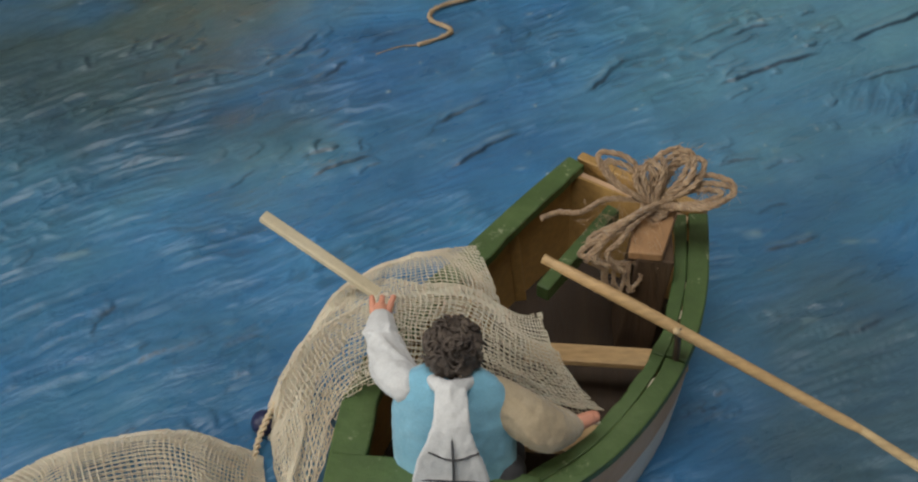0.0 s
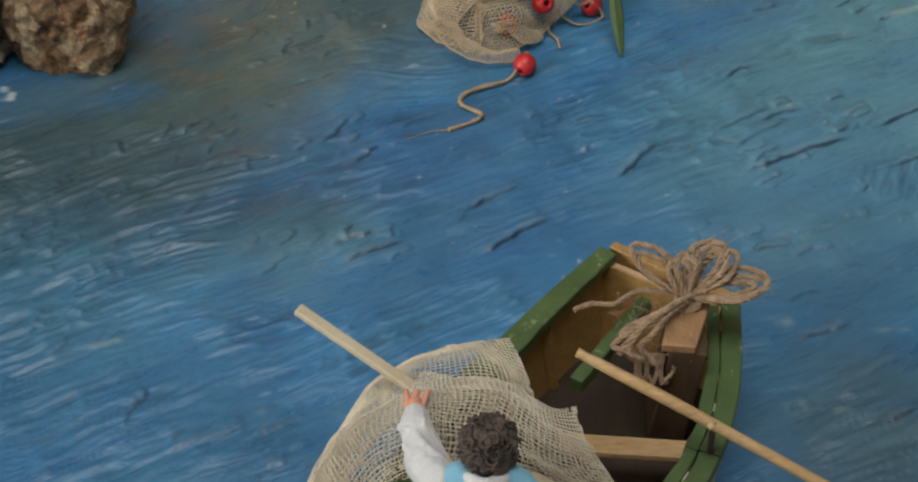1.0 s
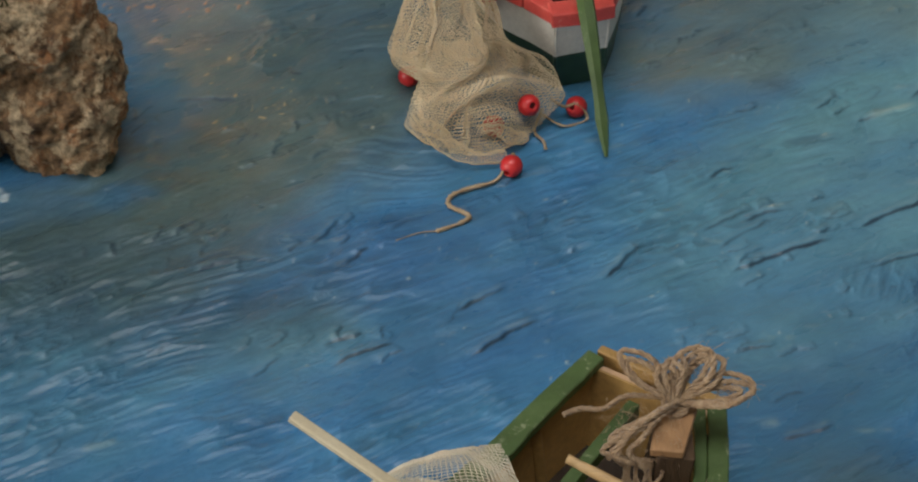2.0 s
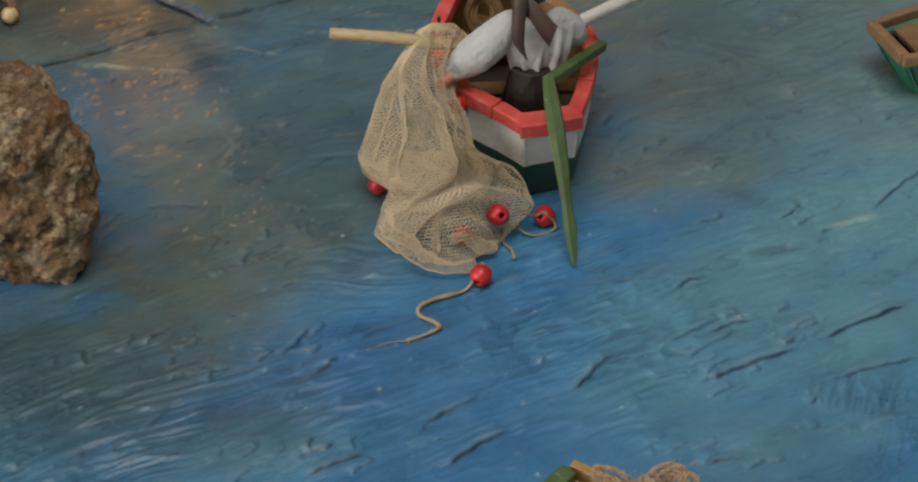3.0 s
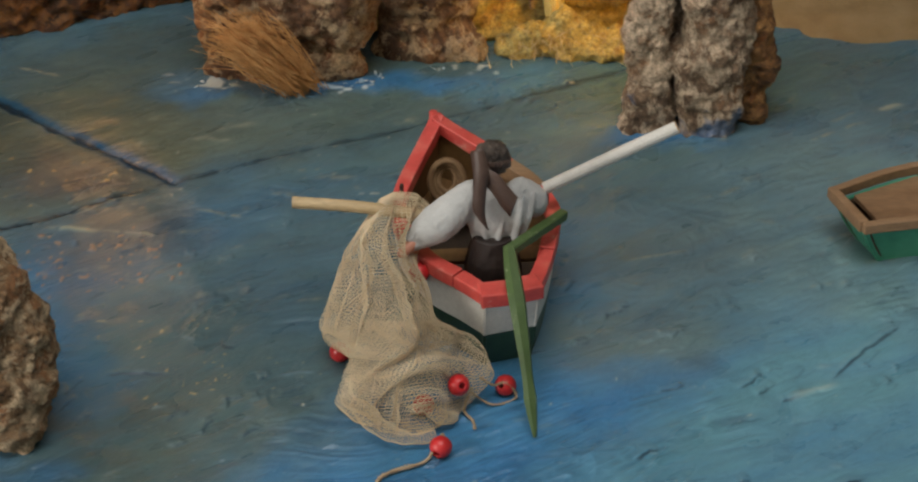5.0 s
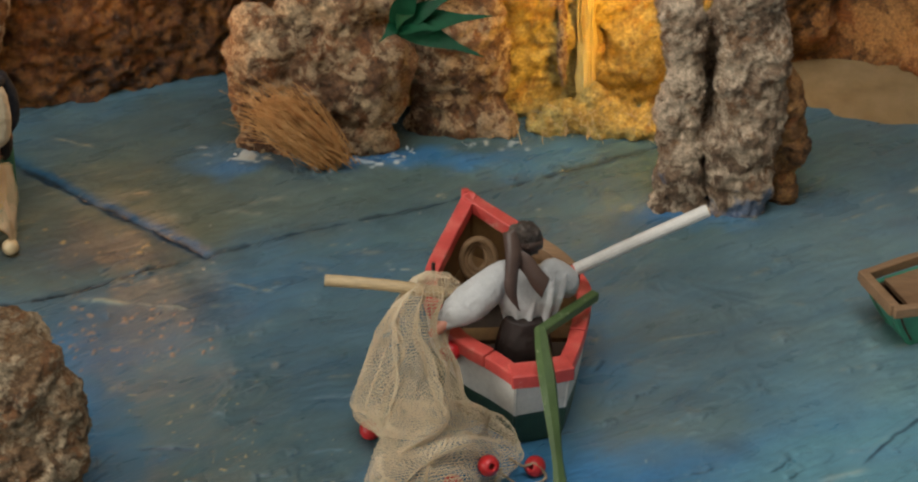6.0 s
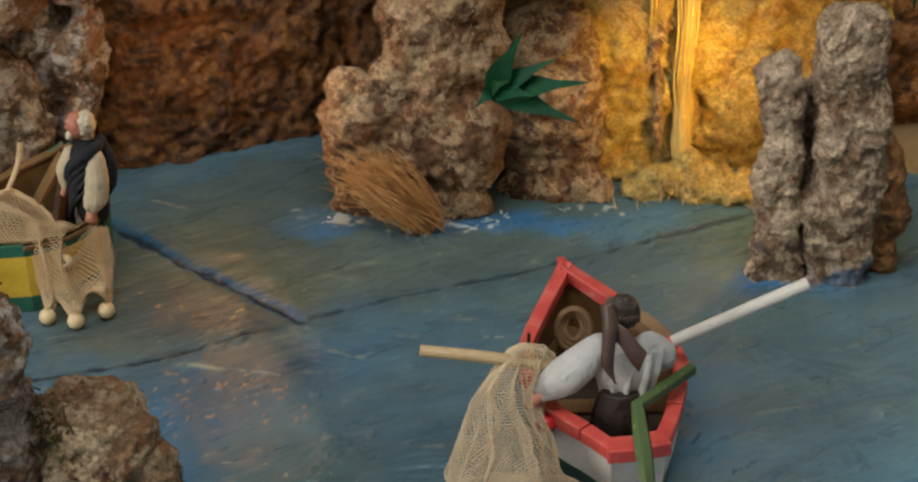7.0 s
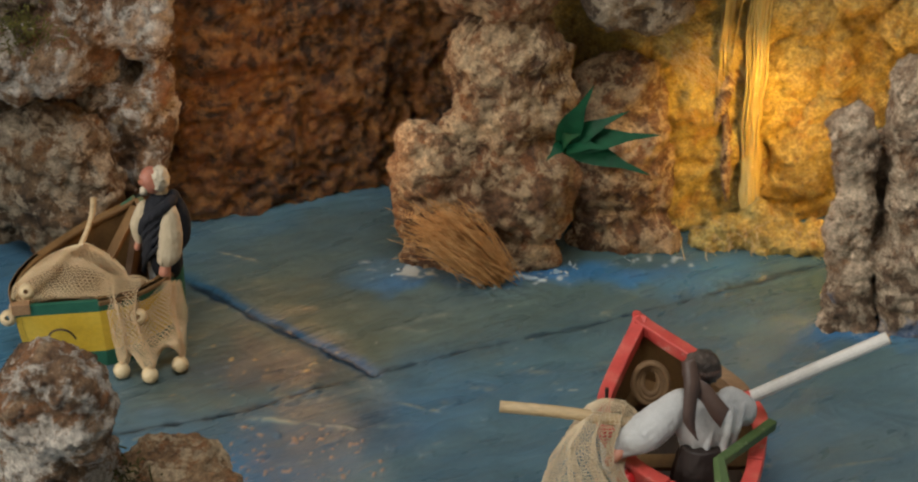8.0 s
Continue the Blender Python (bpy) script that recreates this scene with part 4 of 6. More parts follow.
        near = np.exp(-(d / wide) ** 2)
        w = np.clip((smooth_noise(5, 31) * 0.7 + smooth_noise(11, 32) * 0.5 + 0.35 * near - 1.0) * 5, 0, 0.8) * (d < 2 * wide)
        z += 0.4 * w
        colour = colour * (1 - w[..., None]) + np.array((0.50, 0.54, 0.54)) * w[..., None]
    ny, nx = gx.shape
    verts = np.stack([gx * MM, gy * MM, z * MM], -1).reshape(-1, 3)
    idx = np.arange(nx * ny).reshape(ny, nx)
    quads = np.stack([idx[:-1, :-1], idx[:-1, 1:], idx[1:, 1:], idx[1:, :-1]], -1).reshape(-1, 4)
    data = bpy.data.meshes.new("water")
    data.vertices.add(len(verts))
    data.vertices.foreach_set("co", verts.ravel())
    data.loops.add(quads.size)
    data.loops.foreach_set("vertex_index", quads.ravel())
    data.polygons.add(len(quads))
    data.polygons.foreach_set("loop_start", np.arange(0, quads.size, 4))
    data.update(calc_edges=True)
    data.polygons.foreach_set("use_smooth", np.ones(len(quads), bool))
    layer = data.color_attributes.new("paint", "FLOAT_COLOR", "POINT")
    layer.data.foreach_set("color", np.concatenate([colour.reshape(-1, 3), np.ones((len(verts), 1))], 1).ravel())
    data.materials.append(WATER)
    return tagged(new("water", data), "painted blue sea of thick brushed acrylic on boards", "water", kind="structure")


paint_board()


# ---- the room round the model ----
def room():
    def wall(name, boxes, mat, label):
        bm = bmesh.new()
        for (x0, y0, z0), (x1, y1, z1) in boxes:
            slab(bm, [(x0, y0), (x1, y0), (x1, y1), (x0, y1)], z0, z1)
        solo(name, bm, mat, label, "wall", (0, 0, 0), kind="structure", smooth=False)

    wall("wall_east", [((3800, -3000, -900), (3920, 3120, 2400))], WALL_PLASTER, "plain plastered room wall")
    wall("wall_north", [((-3800, 3000, -900), (3800, 3120, 2400))], WALL_PLASTER, "plain plastered room wall")
    wall("wall_south", [((-3800, -3000, -900), (3800, -2880, 2400))], WALL_PLASTER, "plain plastered room wall")
    wall("wall_west", [((-3920, -3000, -900), (-3800, -2700, 2400)), ((-3920, -300, -900), (-3800, 3120, 2400)), ((-3920, -2700, -900), (-3800, -300, 650)), ((-3920, -2700, 2250), (-3800, -300, 2400))], WALL_PLASTER, "plain plastered room wall with a window opening")
    # opening added in the unseen ceiling to hold the overhead fill
    wall("ceiling", [((-3920, -3000, 2404), (-900, 3120, 2500)), ((700, -3000, 2404), (3920, 3120, 2500)), ((-900, -3000, 2404), (700, -450, 2500)), ((-900, 650, 2404), (700, 3120, 2500))], WALL_PLASTER, "plain white ceiling with an added opening for the overhead fill")
    wall("floor", [((-3920, -3000, -1000), (3920, 3120, -904))], FLOOR_STONE, "plain stone floor")
    wall("plinth", [((-715, 205, -900), (715, 1515, -9))], WALL_PLASTER, "plain base block that carries the model sea")


room()


# ---- the grotto walls ----
def grotto_wall(name, line, high, mat, label, rough, grain, lean, seed, step=2.6):
    """A sheet of rough rock that stands on a plan line, with a back face 30 mm behind."""
    path = []
    for a, b in zip(smooth_line([(*p, 0) for p in line], 12), smooth_line([(*p, 0) for p in line], 12)[1:]):
        n = max(1, int((b - a).length / step))
        path += [a.lerp(b, k / n) for k in range(n)]
    rows = int(high / step)
    bm = bmesh.new()
    front = []
    for k, p in enumerate(path):
        d = (path[min(k + 2, len(path) - 1)] - path[max(k - 2, 0)]).normalized()
        out = Vector((d.y, -d.x, 0))
        column = []
        for j in range(rows + 1):
            z = -6 + high * j / rows
            q = p + Vector((0, 0, z))
            s = Vector((q.x, q.y, q.z + seed * 100))
            n = rough * noise.fractal(s * grain, 0.75, 2.1, 7) + 0.3 * rough * (1 - 2 * abs(noise.noise(s * grain * 2.3))) + 0.25 * rough * (noise.ridged_multi_fractal(s * grain * 2.5, 0.9, 2.1, 4, 1.0, 2.0) - 1.1)
            n -= 3.5 * max(0.0, 0.4 - noise.voronoi(s * 0.11)[0][0]) * 2
            n += lean * (z / high) ** 2
            column.append(bm.verts.new(q + out * n))
        front.append(column)
    for a, b in zip(front, front[1:]):
        for j in range(rows):
            bm.faces.new((a[j], b[j], b[j + 1], a[j + 1]))
    back = [[bm.verts.new((p.x - 0, p.y + 45, z)) for z in (-6, high)] for p in (path[0], path[len(path) // 2], path[-1])]
    for a, b in zip(back, back[1:]):
        bm.faces.new((a[0], a[1], b[1], b[0]))
    solo(name, bm, mat, label, "rock wall", (line[0][0], line[0][1], 0), kind="structure")


grotto_wall("wall_1", [(-560, 900), (-480, 985), (-420, 1035), (-360, 1050), (-318, 1060), (-288, 1084), (-262, 1125)], 330, ROCK_WALL, "grey and brown mossy cork rock wall of the grotto", 15, 0.016, 18, 1)
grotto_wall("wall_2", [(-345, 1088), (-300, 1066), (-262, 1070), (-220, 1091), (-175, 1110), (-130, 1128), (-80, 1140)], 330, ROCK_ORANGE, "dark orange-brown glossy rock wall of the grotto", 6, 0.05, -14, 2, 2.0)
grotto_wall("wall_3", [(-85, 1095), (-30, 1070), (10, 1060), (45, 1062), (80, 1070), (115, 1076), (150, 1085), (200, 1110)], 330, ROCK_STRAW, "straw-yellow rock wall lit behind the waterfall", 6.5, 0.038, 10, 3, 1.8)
grotto_wall("wall_4", [(172, 1106), (215, 1128), (290, 1122), (350, 1060), (430, 1000), (560, 950)], 330, ROCK_RUST, "rust-brown rock wall of the grotto", 12, 0.022, 10, 4, 3.0)


def rock(name, lobes, mat, label, at, group="", voxel=1.6, rough=6.0, grain=0.035, pits=3.0, box=0.9):
    return solo(name, boulder(lobes, voxel, rough, grain, pits, box), mat, label, "rock", at, group)


def rock_group(name, pieces, mat, label, at, voxel=1.6, rough=6.0, grain=0.035, pits=3.0, box=0.9):
    """Several stones set together as one."""
    ob = thing(name, label, "rock", at)
    for piece, lobes, *own in pieces:
        part(piece, boulder(lobes, voxel, rough, grain, pits, box), own[0] if own else mat, ob, smooth=True)
    return ob


rock_group("rock_column", [
    ("lower_block", [((-104, 1030, 34), (50, 26, 42), (0, 0, 0)), ((-132, 1020, 66), (24, 18, 26), (0, 0, 0)), ((-112, 1022, 46), (34, 20, 40), (0, 0, 0)), ((-72, 1022, 52), (28, 22, 40), (0, 0, 0)), ((-98, 1022, 4), (50, 22, 22), (0, 0, 0))]),
    ("middle_block", [((-92, 1030, 84), (34, 22, 22), (0, 0, 0)), ((-82, 1031, 124), (37, 24, 40), (0, 6, 0)), ((-80, 1030, 100), (37, 22, 24), (0, 0, 0))]),
    ("upper_block", [((-88, 1035, 187), (44, 28, 30), (0, 0, 0)), ((-120, 1032, 194), (34, 24, 22), (0, 0, 20)), ((-95, 1040, 250), (60, 34, 50), (0, 0, 0))])],
    ROCK_COLUMN, "tall pinkish-grey porous rock column beside the water", (-100, 1030, 0), rough=7, grain=0.04)
rock("rock_overhang", [((-6, 1034, 168), (32, 22, 20), (0, -8, 0)), ((10, 1046, 215), (48, 30, 34), (0, 0, 0)), ((-30, 1045, 200), (30, 26, 30), (0, 0, 0))], ROCK_WALL, "grey rock overhanging beside the waterfall", (0, 1040, 150), rough=6)
rock("rock", [((-18, 1051, 84), (34, 13, 44), (0, 0, 0)), ((-18, 1044, 40), (26, 16, 44), (0, 0, 0)), ((-2, 1050, 50), (20, 13, 56), (0, 0, 0)), ((-10, 1042, 4), (36, 16, 20), (0, 0, 0))], ROCK_COLUMN, "brown pitted rock below the agave plant", (0, 1045, 0), rough=5)
rock_group("rock_pier", [
    ("slim_spire", [((113, 958, 118), (13, 12, 20), (0, -14, 0)), ((114, 958, 100), (10, 11, 26), (0, -6, 0)), ((116, 958, 66), (12, 12, 34), (0, 5, 0)), ((117, 956, 24), (13, 14, 22), (0, 0, 0)), ((117, 953, 4), (16, 13, 17), (0, 8, 0))]),
    ("broad_spire", [((149, 958, 136), (19, 17, 32), (0, 4, 0)), ((154, 958, 82), (21, 18, 44), (0, 0, 0)), ((152, 955, 32), (21, 18, 30), (0, 0, 0)), ((152, 950, 6), (15, 13, 18), (0, 0, 0))]),
    ("rusty_side", [((176, 964, 50), (13, 14, 34), (0, -10, 0)), ((178, 962, 10), (8, 9, 20), (0, 6, 0)), ((167, 958, 28), (8, 10, 14), (0, 0, 0))], ROCK_RUST),
    ("back_slab", [((131, 980, 56), (15, 8, 56), (0, 0, 0))])],
    ROCK_GREY, "tall split grey porous rock standing in the water", (145, 955, 0), voxel=1.2, rough=4.2, grain=0.05, box=0.6)
rock("rock_near", [((-220, 692, 62), (32, 26, 36), (0, -8, 0)), ((-212, 680, 22), (28, 20, 34), (0, 0, 0)), ((-200, 688, 46), (22, 20, 26), (0, 10, 0))],
     ROCK_BROWN, "brown porous rock with pale crust standing in the water", (-210, 685, 0), voxel=1.1, rough=5.5, grain=0.045)
rock("rock_near_tall", [((-262, 668, 138), (26, 22, 30), (0, 0, 0)), ((-268, 672, 80), (30, 26, 56), (0, 0, 0)), ((-272, 676, 25), (32, 28, 36), (0, 0, 0))],
     ROCK_WHITISH, "tall brown porous rock with white patches", (-268, 672, 0), voxel=1.3, rough=6, grain=0.05)
rock("boulder", [((-362, 1030, 44), (40, 24, 60), (0, 0, 0))], ROCK_WALL, "grey-brown boulder at the foot of the grotto wall", (-362, 1030, 0), rough=8, grain=0.035)
rock("rock_left", [((-372, 1030, 132), (42, 24, 26), (0, 0, 0)), ((-304, 1046, 84), (15, 14, 42), (0, 10, 0)), ((-306, 1048, 160), (26, 16, 40), (0, 0, 0)), ((-340, 1044, 150), (30, 16, 40), (0, 0, 0)), ((-330, 1052, 60), (30, 12, 70), (0, 0, 0))],
     ROCK_WHITISH, "brown rock with whitish patches against the grotto wall", (-350, 1035, 0), rough=8, grain=0.035)


# ---- the three model boats and the teal one ----
def hull(boat, left, right, centre, zg, bands, flare, rail_wide, rail_high, rail_mat, inner_mat, floor_mat, sheer=0.0, joint=0, split=0.0):
    """Sides of painted bands, a rail in pieces, an inner lining and a floor. left and right run from the near end to the far one."""
    loop = [(p.x, p.y) for p in smooth_line([(*p, 0) for p in left], 6)]
    star = [(p.x, p.y) for p in smooth_line([(*p, 0) for p in right], 6)]
    lift = lambda t: sheer * (2 * t - 1) ** 2 if t > 0.5 else 0.0  # noqa: E731
    for z0, z1, mat, name in bands:
        for side in (loop, star, [left[0], right[0]], [left[-1], right[-1]]):
            if math.dist(side[0], side[-1]) < 3:
                continue
            bm = bmesh.new()
            strake(bm, side, centre, z0, z1, zg, flare, 2.4, 1.0, 4, lift if len(side) > 2 else None)
            part(name, bm, mat, boat, smooth=False)
    widths = rail_wide if isinstance(rail_wide, tuple) else (rail_wide,) * 4
    for side, way, near, far in ((loop, -1, *widths[:2]), (star, 1, *widths[2:])):
        last = len(side) - 1
        for i, j in ((0, joint), (joint, last)) if joint else ((0, last),):
            bm = bmesh.new()
            piece = [Vector(p) for p in side[i:j + 1]]
            if i:
                piece[0] = piece[0].lerp(piece[1], 0.12)
            where = lambda t: (i + t * (j - i)) / last  # noqa: E731
            cover = 1 - split if split and way > 0 else 1.0
            rail(bm, piece, lambda t: cover * (near + (far - near) * where(t)), lambda t: zg - rail_high + lift(where(t)), lambda t: zg + lift(where(t)) + (0.4 if i else 0), way, 0.1)
            strip_of = part("gunwale", bm, rail_mat, boat, bevel=0.7)
            if cover < 1:
                bm = bmesh.new()
                inner = []
                for k, p in enumerate(piece):
                    d = (piece[min(k + 1, len(piece) - 1)] - piece[max(k - 1, 0)]).normalized()
                    inner.append(p + Vector((-d.y, d.x)) * way * (cover * (near + (far - near) * where(k / (len(piece) - 1))) + 0.5))
                rail(bm, inner, lambda t: split * (near + (far - near) * where(t)), zg - rail_high, lambda t: zg - 0.5 + 0.3 * noise.noise(Vector((t * 4, way, 1))), way, 0.25)
                part("inner_strip", bm, rail_mat, strip_of, bevel=0.5)
        bm = bmesh.new()
        strake(bm, side, centre, 4, zg - rail_high + 0.5, zg, flare, 1.0, 3.6, 4, lift)
        part("inner_lining", bm, inner_mat, boat)
    for a, b in ((left[0], right[0]), (left[-1], right[-1])):
        if math.dist(a, b) > 3:
            bm = bmesh.new()
            strake(bm, [a, b], centre, 4, zg - rail_high + 0.5, zg, flare, 1.0, 3.6)
            part("inner_lining", bm, inner_mat, boat)
    bm = bmesh.new()
    c = Vector(centre)
    ring = [c + (Vector(p) - c) * (0.95 - flare) for p in loop + star[::-1]]
    slab(bm, [tuple(p) for p in ring], 3, 6)
    part("floor_board", bm, floor_mat, boat)
    return loop, star


# green boat
gb = thing("green_rowing_boat", "green-railed wooden model rowing boat on the painted sea", "boat", (0, 420, 0), "model boats")
G_LEFT = [(-58, 350), (-55, 377), (-51, 395), (-36, 428), (-13, 457), (4, 479), (23, 502)]
G_RIGHT = [(8, 342), (22, 352), (36, 365), (51, 386), (62, 409), (69, 438), (71.5, 471)]
hull(gb, G_LEFT, G_RIGHT, (8, 420), 44, [(0, 22, WHITE, "lower_planking"), (22, 40, HULL_TAN, "upper_planking")], 0.10, (13, 7.5, 12, 11.5), 4, GREEN, TAN, SHADED_WOOD, 0, 22, 0.38)
bm = bmesh.new()
rail(bm, [(-58, 347), (-30, 344), (8, 338)], 17, 40, 44.6, 1, 0.1)
part("gunwale", bm, GREEN, gb, bevel=0.7)
bm = bmesh.new()
beam(bm, (27, 503, 26), (71, 474, 26), 4, 36)
part("transom", bm, TAN, gb, "tan wooden end board", bevel=0.5)
bm = bmesh.new()
beam(bm, (26, 498.5, 21), (69, 470, 21), 2, 34)
part("inner_lining", bm, TAN, gb)
bm = bmesh.new()
beam(bm, (12, 432, 45), (38, 471, 45), 5, 6)
part("cross_bar", bm, GREEN, gb, "short green painted bar", bevel=0.6)
bm = bmesh.new()
beam(bm, (6, 424, 24), (62, 419, 24), 8, 2.5)
part("thwart", bm, STICK, gb, "light brown wooden rowing bench", bevel=0.4)
bm = bmesh.new()
beam(bm, (-30, 392, 22), (41, 385, 22), 12, 2.5)
part("thwart", bm, STICK, gb, "light brown wooden rowing bench", bevel=0.4)
for k, (x, y) in enumerate([(60, 437), (58, 424), (52, 408), (45, 394), (35, 381)]):
    bm = bmesh.new()
    beam(bm, (x, y, 6), (x + 1.5, y, 42.5), 5, 4, up=(0, 1, 0))
    part("rib", bm, CREAM_WOOD, gb, bevel=0.4)
for x, y in ((-15, 454), (-2, 470), (-31, 433)):
    bm = bmesh.new()
    beam(bm, (x + 7, y - 4, 6), (x + 4, y - 2, 40), 4, 2.5, up=(0, 1, 0))
    part("rib", bm, TAN, gb, bevel=0.4)
bm = bmesh.new()
beam(bm, (44, 447, 8), (50.5, 447, 55), 13, 20, up=(0, 1, 0))
post = part("post", bm, BROWN_WOOD, gb, "weathered dark brown squared post", bevel=0.8)
bm = bmesh.new()
slab(bm, [(41, 438), (52.5, 436.5), (59, 458), (45, 459)], 55, 58.5)
part("post_cap", bm, CAP_WOOD, post, "sawn orange-brown wooden cap", bevel=0.6)
bm = bmesh.new()
slab(bm, [(58, 436), (66, 438), (67, 466), (61, 466)], 30, 36)
part("stern_block", bm, BROWN_WOOD, gb, bevel=0.6)


def oar(name, line, radii, mat, label, tip=None):
    ob = thing(name, label, "oar", (line[0][0], line[0][1], 0), "model oars")
    bm = bmesh.new()
    pts = smooth_line(line, 6)
    n = len(pts) - 1
    r = [np.interp(k / n, [p for p, _ in radii], [q for _, q in radii]) for k in range(n + 1)]
    tube(bm, pts, [float(q) for q in r], 14)
    shaft = part("shaft", bm, mat, ob, smooth=False)
    if tip:
        bm = bmesh.new()
        tube(bm, tip[0], tip[1], 12)
        part("blade_end", bm, tip[2], shaft)
    return ob


oar("oar", [(12, 421, 73), (40, 408, 65), (75, 396.5, 49), (116, 385, 28)], [(0, 1.7), (0.03, 2.2), (0.05, 1.5), (0.08, 1.8), (0.3, 2.05), (0.97, 1.8), (1, 1.2)], STICK, "turned brown wooden oar on the boat's green rail",
    ([(114, 386, 29), (134, 377.5, 19), (156, 368, 8)], [1.4, 1.7, 2.1], PALE_WOOD))
ob = thing("oar", "flat pale wooden oar sticking out from under the net", "oar", (-80, 436, 0), "model oars")
bm = bmesh.new()
beam(bm, (-80.8, 438, 77), (-42, 417.5, 60), 4.2, 2.6)
part("shaft", bm, CREAM_WOOD, ob, bevel=0.6)
bm = bmesh.new()
tube(bm, [(55.5, 403, 40), (55.5, 402, 60)], 1.1, 8)
pin = part("thole_pin", bm, METAL, gb, "dark wire pin")
bm = bmesh.new()
ball(bm, (54.5, 399, 61.5), (1.3,) * 3, level=2)
part("nail_head", bm, PALE_WOOD, pin)

# bow of jute twine on the post
ro = thing("twine_bow", "looped bow of natural jute twine tied on the post", "rope", (52, 460, 58))
KNOT = Vector((51, 457, 62))
LOOPS = [((33, 467, 76), 4.4, 3), ((35, 465, 74), 3.2, 1), ((49, 462, 77), 3.0, 5), ((52, 463, 78), 2.2, 3), ((46, 461, 75), 3.6, 2), ((60, 465, 79), 6.8, 4), ((62, 464, 79), 5.0, 3), ((61, 463, 78), 2.8, 2), ((66, 462, 77), 4.6, 2), ((76, 456, 71), 5.8, 2), ((76, 455, 70), 4.0, 1), ((72, 455, 69), 2.4, 0)]
for tip, wide, lean in LOOPS:
    tip = Vector(tip)
    side = (tip - KNOT).cross(Vector((0, -0.7, 0.7))).normalized()
    mid = KNOT.lerp(tip, 0.6)
    bump = Vector((0, -0.5, 0.8)) * (2 + lean)
    bm = bmesh.new()
    twisted(bm, smooth_line([KNOT, mid + side * wide + bump, tip + side * wide * 0.4, tip - side * wide * 0.4, mid - side * wide + bump * 0.4, KNOT + Vector((0, -1, 1))], 20), 0.95, 9.0, 3, 6)
    part("loop", bm, ROPE, ro, smooth=True)
for k, line in enumerate([[(54, 458, 62), (46, 452, 64), (38, 446, 63), (29, 441, 60), (25, 440, 56), (29, 437, 50), (35, 439, 46)], [(54, 458, 63), (44, 449, 65), (35, 443, 62), (30, 438, 56), (34, 436, 48), (41, 438, 45)],
                          [(53, 457, 62), (45, 449, 63), (38, 441, 60), (34, 437, 52), (40, 436, 44)], [(50, 455, 62), (40, 446, 62), (31, 441, 59), (27, 438, 54), (33, 441, 56), (46, 450, 60)],
                          [(48, 452, 63), (38, 447, 63), (28, 444, 58), (31, 439, 51), (38, 439, 46), (43, 440, 42)],
                          [(52, 458, 62), (42, 460, 62), (34, 464, 58), (26, 459, 57), (18, 460, 56), (12, 457, 56)]]):
    if k < 5:
        line = line[:-2] + [(x, y + 1, z + 5) for x, y, z in line[-2:]]
    bm = bmesh.new()
    twisted(bm, smooth_line(line, 16), 0.95 if k < 5 else 0.9, 9.0, 3, 6)
    part("strand", bm, ROPE, ro, smooth=True)
for j in range(9):
    bm = bmesh.new()
    x = 32 + 1.4 * j
    twisted(bm, smooth_line([(x, 439, 53), (x + random.gauss(0, 1), 437, 47), (x + random.gauss(0.5, 1.5), 436, 41)], 8), 0.8, 3.6, 2)
    part("cut_end", bm, ROPE, ro, smooth=True)
for k in range(3):
    bm = bmesh.new()
    twisted(bm, [KNOT + Vector((4.0 * math.cos(a), 3 * math.sin(a) + k - 1, 2.8 * math.sin(a) + 0.5 * k)) for a in (2 * math.pi * i / 40 for i in range(41))], 0.95, 8.0, 3, 6)
    part("knot_turn", bm, ROPE, ro, smooth=True)
bm = bmesh.new()
for k in range(700):
    tip, wide, lean = LOOPS[k % len(LOOPS)]
    p = KNOT.lerp(Vector(tip), random.uniform(0.1, 1.05)) + Vector((random.gauss(0, 2.4), random.gauss(0, 1.5), random.gauss(1, 1.5)))
    if k % 3 == 0:
        p = Vector((random.uniform(26, 52), random.uniform(438, 456), random.uniform(50, 65)))
    d = Vector((random.gauss(0, 1), random.gauss(0, 1), random.gauss(0, 1))).normalized()
    tube(bm, smooth_line([p, p + d * 1.6 + Vector((0, 0, 0.6)), p + d * 3.8], 3), 0.075, 3)
tagged(part("loose_fuzz", bm, ROPE, ro), "loose jute fibres", kind="stuff")

# gauze net over the green boat, and the heap that it makes on the water
gn = thing("fishing_net", "cream cotton gauze net draped over the boat's side", "net", (-60, 400, 0), "fishing nets")
bm = bmesh.new()
